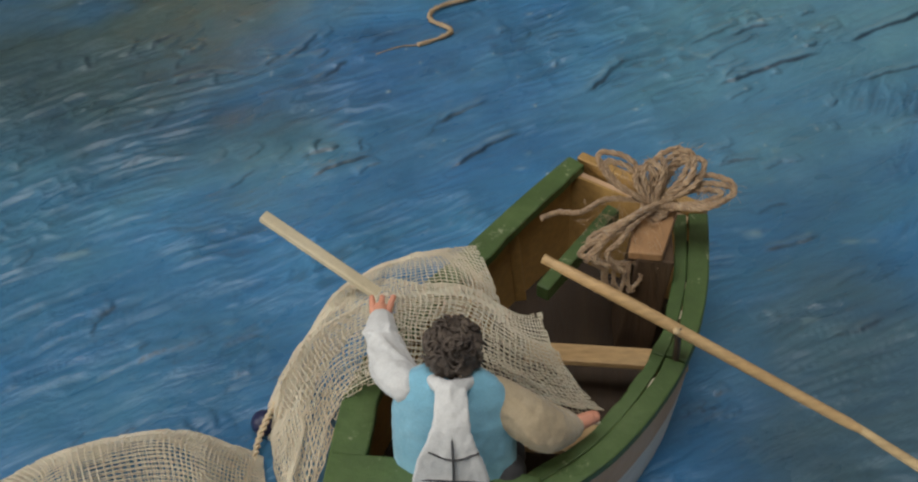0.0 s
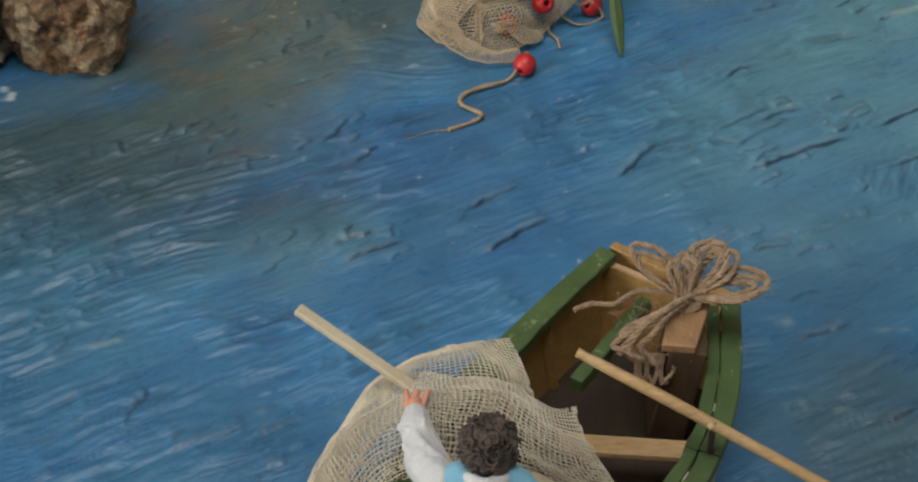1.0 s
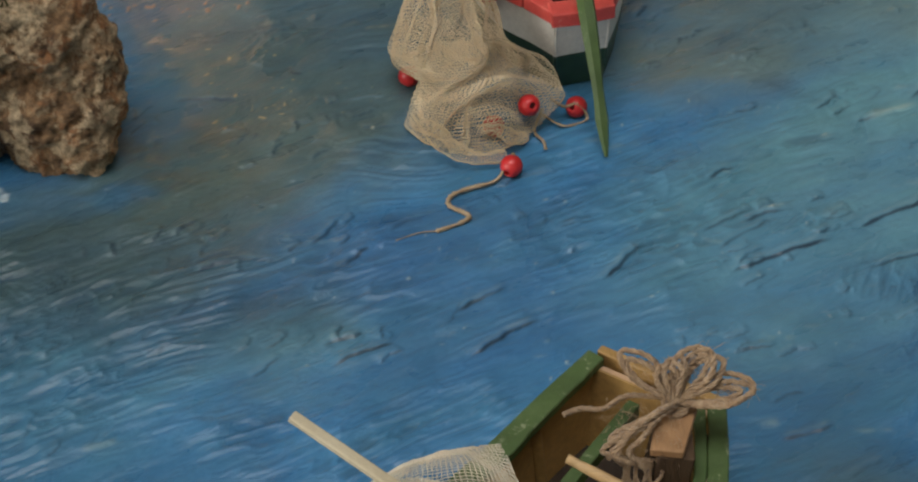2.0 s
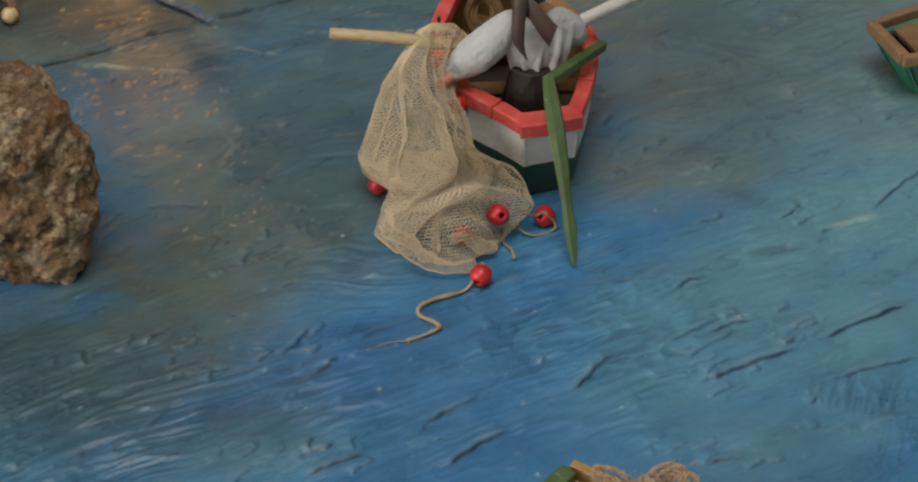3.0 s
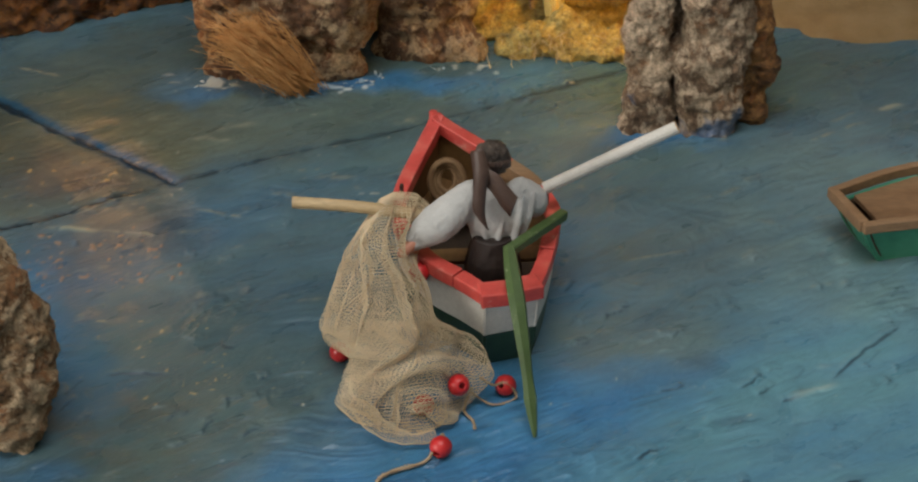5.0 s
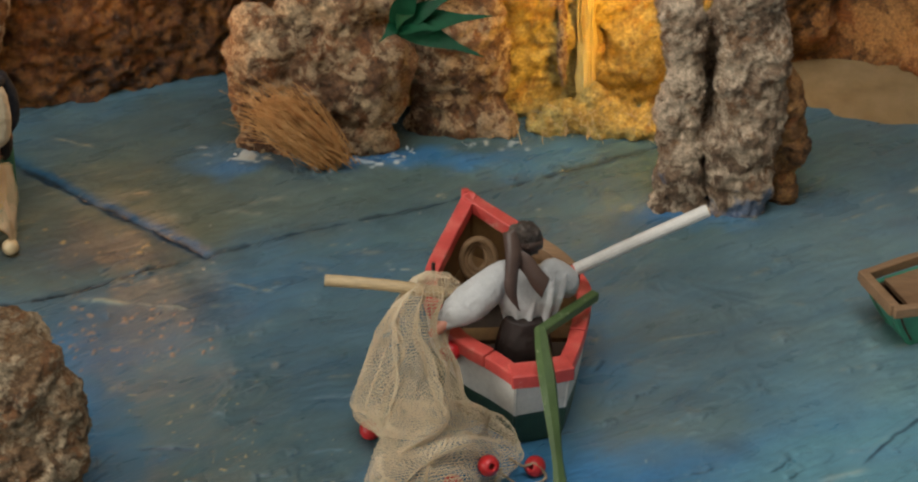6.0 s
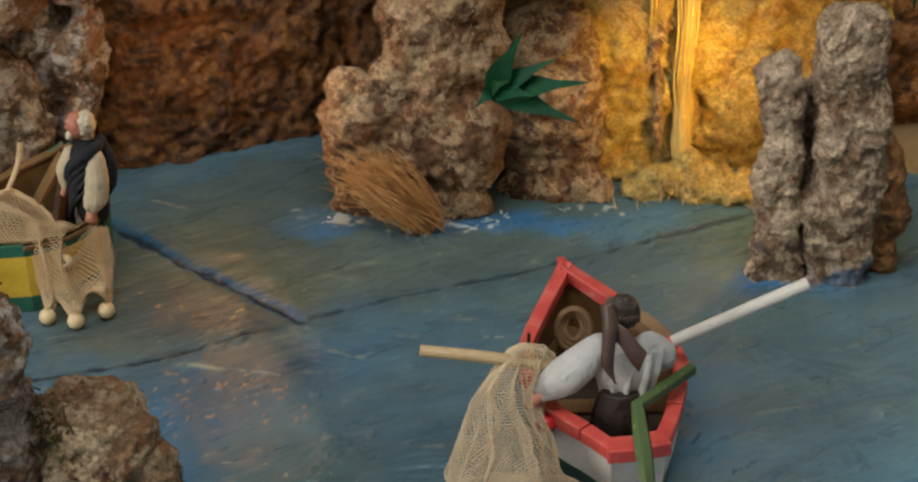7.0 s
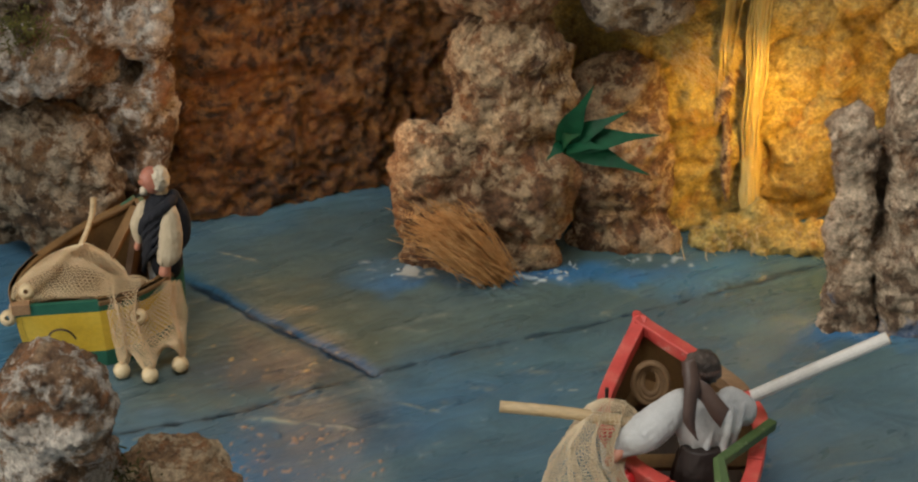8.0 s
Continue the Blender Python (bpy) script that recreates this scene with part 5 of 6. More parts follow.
cloth_patch(bm, [[(31, 379, 46), (22, 384, 54), (15, 392, 60), (12, 407, 62)], [(17, 379, 50), (6, 384, 58), (5, 394, 64), (3, 407, 62)], [(-12, 382, 58), (-14, 392, 66), (-12, 405, 68), (-12, 415, 66)], [(-33, 383, 60), (-31, 395, 68), (-30, 408, 68), (-31, 420, 65)],
                 [(-43, 390, 54), (-43, 401, 62), (-43, 413, 63), (-44, 424, 60)], [(-53, 388, 42), (-59, 403, 46), (-62, 413, 47), (-61, 424, 45)], [(-61, 374, 22), (-71, 402, 24), (-75, 412, 24), (-75, 420, 24)], [(-64, 360, 5), (-79, 396, 4), (-83, 408, 4), (-84, 416, 4)]], 2.1, 2.2, 2.6, 1.0, 0.15, (0.25, -0.5, 0.8), 2.0)
net_part("drape", bm, NET_CREAM, gn, 0.58)
bm = bmesh.new()
cloth_patch(bm, [[(-1, 405, 59), (-3, 416, 62), (-10, 438, 62)], [(-13, 412, 62), (-17, 427, 63), (-23, 436, 62)], [(-32, 410, 62), (-34, 427, 62), (-34, 435, 60)], [(-48, 408, 55), (-50, 424, 56), (-50, 432, 54)], [(-62, 400, 38), (-65, 418, 40), (-65, 426, 38)], [(-70, 380, 18), (-75, 404, 20), (-75, 424, 20)], [(-70, 362, 4), (-80, 390, 4), (-84, 418, 4)]], 2.2, 1.8, 2.0, 3.0, 0.15, (0.25, -0.5, 0.8), 1.5)
net_part("under_layer", bm, NET_CREAM, gn, 0.56)
bm = bmesh.new()
cloth_patch(bm, [[(30, 376, 43), (24, 386, 47), (16, 400, 52)], [(10, 376, 48), (6, 390, 54), (2, 404, 57)], [(-14, 384, 54), (-14, 396, 60), (-14, 412, 61)], [(-38, 388, 52), (-38, 402, 58), (-38, 418, 58)], [(-57, 384, 38), (-60, 402, 42), (-61, 418, 42)], [(-66, 364, 8), (-76, 398, 8), (-78, 412, 8)]], 2.3, 3.0, 3.4, 5.0, 0.15)
net_part("inner_layer", bm, NET_CREAM, gn, 0.52)
for seed, lift, cell in ((2.0, 0, 1.9), (5.0, -3.5, 2.0), (8.0, -5, 2.0)):
    bm = bmesh.new()
    cloth_patch(bm, [[(-180, 381, 2), (-155, 397, 4 + lift * 0.3), (-119, 405, 6), (-95, 399, 5), (-84, 394, 4)], [(-166, 374, 7), (-150, 385, 13 + lift), (-118, 391, 17 + lift), (-96, 387, 11 + lift), (-82, 382, 7)],
                     [(-162, 360, 6), (-145, 372, 12 + lift), (-114, 376, 15 + lift), (-95, 372, 11 + lift), (-78, 370, 6)], [(-160, 350, 2), (-140, 358, 5), (-112, 360, 7), (-92, 358, 5), (-74, 356, 3)]], cell, 2.6, 2.6, seed, 0.3)
    net_part("gathered_layer", bm, NET_CREAM, gn, 0.52)
bm = bmesh.new()
bead(bm, (-85, 409, 4.6), 4.6, (0.8, -0.5, 0.3))
part("float", bm, BEAD_BLUE, gn, "dark blue bead float")
bm = bmesh.new()
twisted(bm, smooth_line([(-80, 420, 6), (-83, 408, 9), (-86, 400, 6), (-88, 388, 4), (-92, 374, 4)], 10), 1.2, 4.5)
part("border_cord", bm, NET_TAN, gn, smooth=True)


# red boat
rb = thing("red_rowing_boat", "red, white and green painted wooden model rowing boat", "boat", (15, 790, 0), "model boats")
R_LEFT = [(16, 719), (4, 732), (-13, 749), (-27, 778), (-29, 798), (-27, 812), (-18, 838), (-9, 860)]
R_RIGHT = [(43, 727), (50, 752), (55, 780), (55, 798), (44, 821), (22, 842), (-5, 861)]
loop, star = hull(rb, R_LEFT, R_RIGHT, (14, 795), 48, [(0, 21, DARK_GREEN, "lower_planking"), (21, 42, WHITE, "upper_planking")], 0.10, 7.5, 7, RED, BOW_WOOD, SHADED_WOOD, 16, 7)
bm = bmesh.new()
rail(bm, [(14.6, 717.4), (29, 720), (44.6, 725.4)], 12, 41, 48.6, 1, 0.1)
part("gunwale", bm, RED, rb, bevel=0.8)
bm = bmesh.new()
rail(bm, star[22:30], 8.2, 44, lambda t: 50.0 + 3.4 * t, 1, 0.1)
part("rail_patch", bm, RIM_WOOD, rb, "bare brown stretch of the rail", bevel=0.6)
bm = bmesh.new()
tube(bm, [(-7, 852, 2), (-7.5, 858, 30), (-8, 860.5, 64.5)], [2.6, 2.8, 2.2], 8)
part("stem_post", bm, RED, rb)
bm = bmesh.new()
for k in range(3):
    r = 11.5 - 2.6 * k
    tube(bm, [(-1 + r * 0.75 * math.cos(a), 826 + 3.5 * math.sin(a) + k, 43 + r * 0.9 * math.sin(a)) for a in (2 * math.pi * i / 24 for i in range(24))], 1.9, 8, closed=True)
part("rope_coil", bm, COIL, rb, "coil of brown rope standing in the bow", smooth=True)
bm = bmesh.new()
beam(bm, (-22, 775, 30), (46, 779, 30), 11, 2.5)
part("thwart", bm, BOW_WOOD, rb, bevel=0.4)
bm = bmesh.new()
slab(bm, [(-22, 826), (30, 830), (-6, 856)], 26, 28)
part("bow_deck", bm, BOW_WOOD, rb)
for x, y in ((-24, 800), (49, 796)):
    bm = bmesh.new()
    tube(bm, [(x, y, 40), (x, y, 58)], 1.0, 8)
    part("thole_pin", bm, METAL, rb, "dark wire pin")

oar("oar", [(47, 789, 62), (80, 794, 77), (112, 799, 91)], [(0, 3.2), (1, 3.3)], OAR_WHITE, "thick white-painted round oar", ([(111.6, 798.9, 90.8), (112.3, 799.05, 91.1)], 3.25, STICK))
oar("oar", [(-76, 767, 69.5), (-40, 764, 68), (2, 759, 64)], [(0, 3.0), (1, 3.0)], PALE_WOOD, "round pale wooden oar under the net")
pd = thing("steering_oar", "bent green-painted steering oar at the boat's end", "oar", (38, 700, 0))
bm = bmesh.new()
beam(bm, (28, 735.5, 62), (56, 771, 59), 5, 5)
part("tiller", bm, GREEN, pd, bevel=0.8)
bm = bmesh.new()
tube(bm, smooth_line([(27.8, 736.5, 63.5), (29.5, 721, 56.5), (31.5, 707, 48), (35, 690, 27), (38.6, 671.5, 1.5)], 5), [2.8 + 1.5 * math.sin(math.pi * min(1, k / 15)) if k < 17 else 4.2 - 0.85 * (k - 16) for k in range(21)], 6)
part("blade", bm, GREEN, pd, "long green blade down to the water")

rn = thing("fishing_net", "tan tulle net hanging from the red boat with red floats", "net", (-30, 720, 0), "fishing nets")
VEIL = [[(-33, 772, 68), (-25, 769, 74), (-15, 764, 75), (-8, 760, 66)], [(-47, 756, 54), (-36, 747, 65), (-24, 745, 63), (-15, 747, 52)], [(-55, 750, 38), (-38, 728, 51), (-24, 724, 52), (-11, 737, 42)],
        [(-60, 728, 20), (-41, 714, 38), (-22, 704, 45), (-7, 719, 34)], [(-49, 712, 18), (-30, 693, 32), (-10, 698, 34), (9, 721, 20)], [(-54, 695, 6), (-35, 681, 22), (-14, 683, 27), (17, 706, 12)], [(-47, 685, 2), (-30, 674, 3), (-14, 671, 4), (2, 683, 3)]]
VEIL_FOLDS = [([(0.43, 0.12), (0.40, 0.27), (0.56, 0.35), (0.64, 0.44), (0.64, 0.52), (0.52, 0.60), (0.30, 0.66), (0.02, 0.70)], 11.0, 0.055), ([(0.10, 0.20), (0.22, 0.34), (0.28, 0.46), (0.10, 0.60)], 9.0, 0.06),
              ([(0.62, 0.04), (0.70, 0.25), (0.80, 0.45), (0.78, 0.60)], 7.0, 0.05), ([(0.86, 0.25), (0.92, 0.50), (0.95, 0.67), (0.99, 0.82)], 8.0, 0.06), ([(1.0, 0.88), (0.84, 0.79), (0.67, 0.76), (0.50, 0.80), (0.30, 0.85), (0.20, 0.95)], 10.0, 0.05),
              ([(0.80, 0.90), (0.58, 0.87), (0.45, 0.89), (0.38, 0.98)], 7.5, 0.04), ([(0.05, 0.78), (0.16, 0.88), (0.22, 0.99)], 7.0, 0.05)]
WING = [[(-42, 762, 56), (-38, 756, 60), (-30, 748, 60)], [(-53, 750, 40), (-46, 740, 46), (-38, 730, 46)], [(-62, 734, 24), (-52, 722, 32), (-44, 716, 32)], [(-61, 729, 19), (-53, 720, 23), (-46, 711, 21)]]
for name, control, folds, seed, soft in (("long_fall", VEIL, VEIL_FOLDS, 1.7, 2.5), ("under_layer", [[(x - 1, y + 5, max(1.5, z - 5)) for x, y, z in r] for r in VEIL[:5]], VEIL_FOLDS[1:3], 6.1, 3.5), ("lower_layer", [[(x + 1, y + 5, max(1.5, z - 4)) for x, y, z in r] for r in VEIL[3:]], [([(0.2, 0.1), (0.5, 0.4), (0.3, 0.9)], 6.0, 0.07), ([(0.9, 0.1), (0.7, 0.5), (0.75, 0.9)], 6.0, 0.07)], 7.3, 3.0), ("side_wing", WING, [([(0.3, 0.0), (0.35, 0.5), (0.2, 1.0)], 3.0, 0.12), ([(0.8, 0.1), (0.7, 0.9)], 2.5, 0.1)], 4.0, 2.0)):
    bm = bmesh.new()
    tulle(bm, control, 1.02, folds, soft, seed)
    net_part(name, bm, NET_TAN, rn, 0.44)
for k, (line, radius) in enumerate((([(-44, 690, 8), (-42, 679, 14), (-34, 671, 10), (-20, 666, 6), (-6, 670, 5)], 4.6), ([(2, 684, 4), (-4, 679, 8), (-12, 678, 14), (-20, 674, 16)], 3.4))):
    bm = bmesh.new()
    net_roll(bm, line, radius, 1.25, k * 3.1)
    net_part("fold", bm, NET_TAN, rn, 0.34)
for at, axis in (((-54, 732, 5), (1, 0.3, 0)), ((3.5, 691, 17), (0.35, -0.8, 0.5)), ((26, 705, 5.2), (-0.5, -0.7, 0.5)), ((-5, 661, 5.2), (0.5, 1, 0.2)), ((-13, 690, 6), (0.6, 1, 0)), ((-15, 748, 41), (0.3, 0.2, 1))):
    bm = bmesh.new()
    bead(bm, at, 5.2, axis)
    part("float", bm, BEAD_RED, rn, "round red drilled bead", smooth=True)
for line, r in (([(-4, 668, 6), (-6, 662, 8), (-12, 655, 2), (-24, 650, 1.6), (-32, 645, 1.4), (-33, 638, 1.5), (-24, 631, 1.4), (-28, 626, 1.4), (-38, 621, 1.2)], 1.2), ([(10, 699, 9), (6, 690, 3), (10, 684, 1.4), (11, 678, 1.2)], 0.8),
                ([(14, 705, 10), (20, 703, 7), (26, 702, 9), (31, 700, 2), (20, 695, 1.6), (10, 698, 6)], 0.8), ([(-14, 742, 40), (-10, 735, 30), (-7, 728, 18)], 0.6), ([(-38, 621, 1.2), (-46, 620, 1.2), (-56, 615, 1.2)], 0.35)):
    bm = bmesh.new()
    twisted(bm, smooth_line(line, 8), r, 3)
    part("cord", bm, CORD, rn, smooth=True)

# yellow boat
yb = thing("yellow_rowing_boat", "yellow and green painted wooden model rowing boat", "boat", (-315, 930, 0), "model boats")
Y_LEFT = [(-353, 886), (-362, 912), (-356, 945), (-335, 975), (-306, 992)]
Y_RIGHT = [(-306, 893), (-284, 905), (-269, 930), (-272, 955), (-300, 990)]
hull(yb, Y_LEFT, Y_RIGHT, (-315, 935), 46, [(0, 11, BAND_GREEN, "lower_planking"), (11, 39, YELLOW, "middle_planking"), (39, 46, BAND_GREEN, "upper_band")], 0.10, 6, 3, BOW_WOOD, BOW_WOOD, BROWN_WOOD, 14)
bm = bmesh.new()
beam(bm, (-354, 888, 44), (-344, 890, 44), 5, 7)
part("stern_block", bm, CAP_WOOD, yb, bevel=0.5)
bm = bmesh.new()
tube(bm, smooth_line([(-336.5, 888, 24), (-333.5, 886.4, 29.5), (-328.5, 886.8, 31.5), (-323.5, 887.8, 29.5), (-320.5, 889, 24)], 5), 0.6, 6)
part("ring", bm, METAL, yb, "thin dark ring on the yellow board")
bm = bmesh.new()
beam(bm, (-312, 925, 44), (-300, 972, 62), 6, 4)
part("bow_board", bm, BOW_WOOD, yb, bevel=0.5)
bm = bmesh.new()
beam(bm, (-298, 925, 20), (-298, 975, 45), 4, 36)
part("inner_board", bm, BROWN_WOOD, yb, bevel=0.5)
ob = thing("oar", "thin bent wooden stick standing in the yellow boat", "oar", (-322, 950, 0), "model oars")
bm = bmesh.new()
tube(bm, smooth_line([(-330, 930, 48), (-325, 947, 57), (-322, 957, 66), (-321, 961, 75)], 6), [1.6] * 12 + [1.9] * 7, 9)
part("shaft", bm, PALE_WOOD, ob)
yn = thing("fishing_net", "tan tulle net heaped on the yellow boat with pale floats", "net", (-310, 900, 0), "fishing nets")
PILE = [[(-358, 887, 40), (-345, 892, 47), (-325, 895, 49), (-305, 898, 46), (-295, 896, 40)], [(-357, 902, 48), (-345, 905, 57), (-325, 908, 60), (-306, 911, 55), (-294, 909, 47)], [(-353, 918, 47), (-342, 920, 58), (-323, 922, 63), (-307, 922, 57), (-295, 918, 47)], [(-346, 934, 44), (-338, 936, 53), (-322, 937, 58), (-309, 934, 53), (-298, 928, 44)]]
HANG = [[(-306, 905, 54), (-298, 908, 55), (-288, 912, 51), (-275, 918, 45), (-266, 924, 42)], [(-303, 896, 40), (-296, 895, 42), (-287, 898, 39), (-273, 908, 34), (-264, 916, 32)], [(-298, 890, 18), (-293, 887, 24), (-283, 888, 22), (-270, 897, 20), (-262, 906, 18)], [(-297, 887, 7), (-289, 889, 16), (-280, 883, 7), (-272, 893, 18), (-263, 894, 8)]]
for name, control, folds in (("pile_layer", PILE, [([(0.05, 0.2), (0.45, 0.35), (0.9, 0.2)], 5.0, 0.07), ([(0.1, 0.65), (0.5, 0.75), (0.95, 0.5)], 5.0, 0.07), ([(0.5, 0.95), (0.42, 0.5), (0.2, 0.05)], 4.0, 0.05)]),
                             ("side_drape", HANG, [([(0.12, 0.0), (0.2, 0.5), (0.08, 1.0)], 5.0, 0.06), ([(0.5, 0.0), (0.42, 0.5), (0.55, 1.0)], 5.5, 0.06), ([(0.8, 0.0), (0.76, 0.5), (0.9, 1.0)], 5.0, 0.06)])):
    for seed, down in ((1.0, 0), (6.0, 3), (9.0, 5)):
        bm = bmesh.new()
        tulle(bm, [[(x, y + down, max(2, z - down)) for x, y, z in r] for r in control], 1.0, folds, 3.0, seed)
        net_part(name, bm, NET_YELLOW, yn, 0.46)
for at in ((-296, 886, 4.9), (-279, 882, 4.9), (-264, 893, 4.9), (-357, 888, 38), (-347, 897, 50), (-286, 899, 33)):
    bm = bmesh.new()
    bead(bm, at, 4.8, (0.2, -0.9, 0.5) if at[2] > 20 else (0.2, 0.3, 1))
    part("float", bm, BEAD_PALE, yn, "round cream drilled bead", smooth=True)

# teal boat
tb = thing("teal_rowing_boat", "teal-painted wooden model boat with a brown rim", "boat", (235, 825, 0), "model boats")
hull(tb, [(212, 804), (243, 810), (300, 818), (350, 836)], [(202, 832), (250, 856), (300, 860), (352, 842)], (268, 832), 31, [(0, 26, TEAL, "planking")], 0.24, 4.5, 6, RIM_WOOD, BROWN_WOOD, BROWN_WOOD)
bm = bmesh.new()
rail(bm, [(200.6, 833), (211, 802.4)], 5, 25, 31.5, 1)
part("gunwale", bm, RIM_WOOD, tb, bevel=0.5)
bm = bmesh.new()
slab(bm, [(222, 810.5), (252, 815), (300, 822.5), (300, 856), (250, 852.5), (214, 834.5)], 24, 27)
part("deck_board", bm, RIM_WOOD, tb, bevel=0.4)


# ---- the dolls in the boats: one plain mesh each ----
def doll_in_green():
    hair, vest, white, cream, skin, grey = (bmesh.new() for _ in range(6))
    ball(hair, (-16, 370, 87), (8.8, 9.0, 9.4), level=5, rough=1.6, grain=0.34)
    for _ in range(60):
        d = Vector((random.gauss(0, 1), random.gauss(-0.4, 1), random.gauss(0.3, 1))).normalized()
        p = Vector((-16, 370, 87)) + Vector((d.x * 8.6, d.y * 8.8, d.z * 9.2))
        turn = random.uniform(0, 6.3)
        side = d.orthogonal().normalized()
        over = d.cross(side)
        ring = [p + (side * math.cos(a + turn) + over * math.sin(a + turn)) * 1.7 + d * 0.25 * a for a in (0, 1.1, 2.2, 3.3)]
        tube(hair, smooth_line(ring, 3), 0.6, 5)
    ball(skin, (-16, 374.5, 83), (6.5, 6, 8), level=3)
    rings = []
    for z, wide, deep, y in ((82, 9, 3.5, 366), (79, 14, 5.5, 365), (74, 17.5, 7, 364), (66, 19, 8, 363), (56, 19.5, 8.8, 362.5), (44, 19.5, 9.5, 361.5), (30, 18, 10.5, 361)):
        rings.append([vest.verts.new((-16.5 + wide * math.copysign(abs(math.cos(a)) ** 0.8, math.cos(a)), y + deep * math.sin(a) - 0.1 * wide * math.cos(a), z)) for a in (2 * math.pi * k / 28 for k in range(28))])
    for a, b in zip(rings, rings[1:]):
        for k in range(28):
            vest.faces.new((a[k], a[(k + 1) % 28], b[(k + 1) % 28], b[k]))
    vest.faces.new(rings[0])
    vest.faces.new(rings[-1][::-1])
    limb(white, [(-31, 367, 74), (-36, 377, 70), (-37.5, 387, 68.5)], [6.2, 6.8, 5.6])
    limb(white, [(-37, 384, 69), (-39.5, 392, 68), (-40, 398, 68)], [5.2, 5.6, 4.6])
    for k in range(6):
        a = 2 * math.pi * k / 6
        limb(white, [(-31.5 + 5 * math.cos(a), 370, 73 + 5 * math.sin(a)), (-36.5 + 5.6 * math.cos(a + 0.5), 380, 69.5 + 5.6 * math.sin(a + 0.5)), (-38 + 4.5 * math.cos(a + 0.9), 388, 68.3 + 4.5 * math.sin(a + 0.9))], [1.4, 1.9, 1.2], 0, 8)
    strip(white, [((-43.5, 389, 73), (-36, 389, 74)), ((-46, 392, 69), (-37, 395, 73)), ((-44.5, 397.5, 66), (-38, 399, 72))], 1.0)
    limb(skin, [(-40, 397, 67.5), (-40.5, 403, 68.5)], [3.2, 2.6])
    for dx in (-2.2, 0, 2.4):
        limb(skin, [(-40.5 + dx, 402, 68.5), (-40 + dx * 1.5, 407, 70)], [1.3, 0.9], 0, 8)
    limb(cream, [(-3, 365, 71), (6, 361, 65), (13, 361, 59), (20, 366, 54)], [6, 7.8, 7.6, 4.2], 0, 16)
    for k in range(7):
        a = 2 * math.pi * k / 7
        limb(cream, [(2, 362 + 6 * math.cos(a), 68 + 6 * math.sin(a)), (10, 361 + 6.9 * math.cos(a + 0.4), 61.5 + 6.9 * math.sin(a + 0.4)), (20, 366 + 3.8 * math.cos(a + 0.6), 54 + 3.8 * math.sin(a + 0.6))], [1.4, 2.0, 1.2], 0, 8)
    limb(skin, [(21, 367, 54), (27, 370, 54)], [2.8, 2.2])
    # white panel down the back, with its dark seams
    strip(white, [((-21.5, 357.5, 83), (-11.5, 357.5, 83)), ((-22, 350.6, 77), (-11, 350.6, 77)), ((-24.5, 347.6, 69), (-9.5, 347.4, 69)), ((-27.5, 346.6, 61), (-6.5, 346.2, 60)), ((-29.5, 346.0, 50), (-4.5, 345.4, 48))], 1.4)
    limb(white, [(-22, 363, 80), (-17, 357.5, 82), (-11, 363, 80)], [2.2, 3.0, 2.2])
    for line in ([(-16.5, 348.6, 75.5), (-16.3, 345.6, 68), (-16.2, 344.4, 60), (-16.4, 344.0, 53)], [(-23.6, 346.4, 66.5), (-16.2, 344.9, 64), (-8.4, 346.2, 66)], [(-26, 345.6, 54), (-16.4, 343.9, 55), (-6.8, 345.0, 53)]):
        tube(grey, smooth_line(line, 4), 0.4, 5)
    ball(grey, (-14, 374, 30), (20, 16, 16), level=3)
    ball(grey, (0, 358, 42), (6, 6, 7), level=3)
    bm = joined_groups([(hair, 0, 0), (vest, 0.8, 1), (white, 0.6, 2), (cream, 0.6, 3), (skin, 0, 4), (grey, 0, 5)], 0.3)
    solo("doll", bm, [HAIR_DARK, CLOTH_BLUE, CLOTH_WHITE, CLOTH_LINEN, SKIN, CLOTH_GREY], "dark-haired fisherman doll in a light blue vest, in the green boat", "doll", (-15, 365, 14), "dolls")


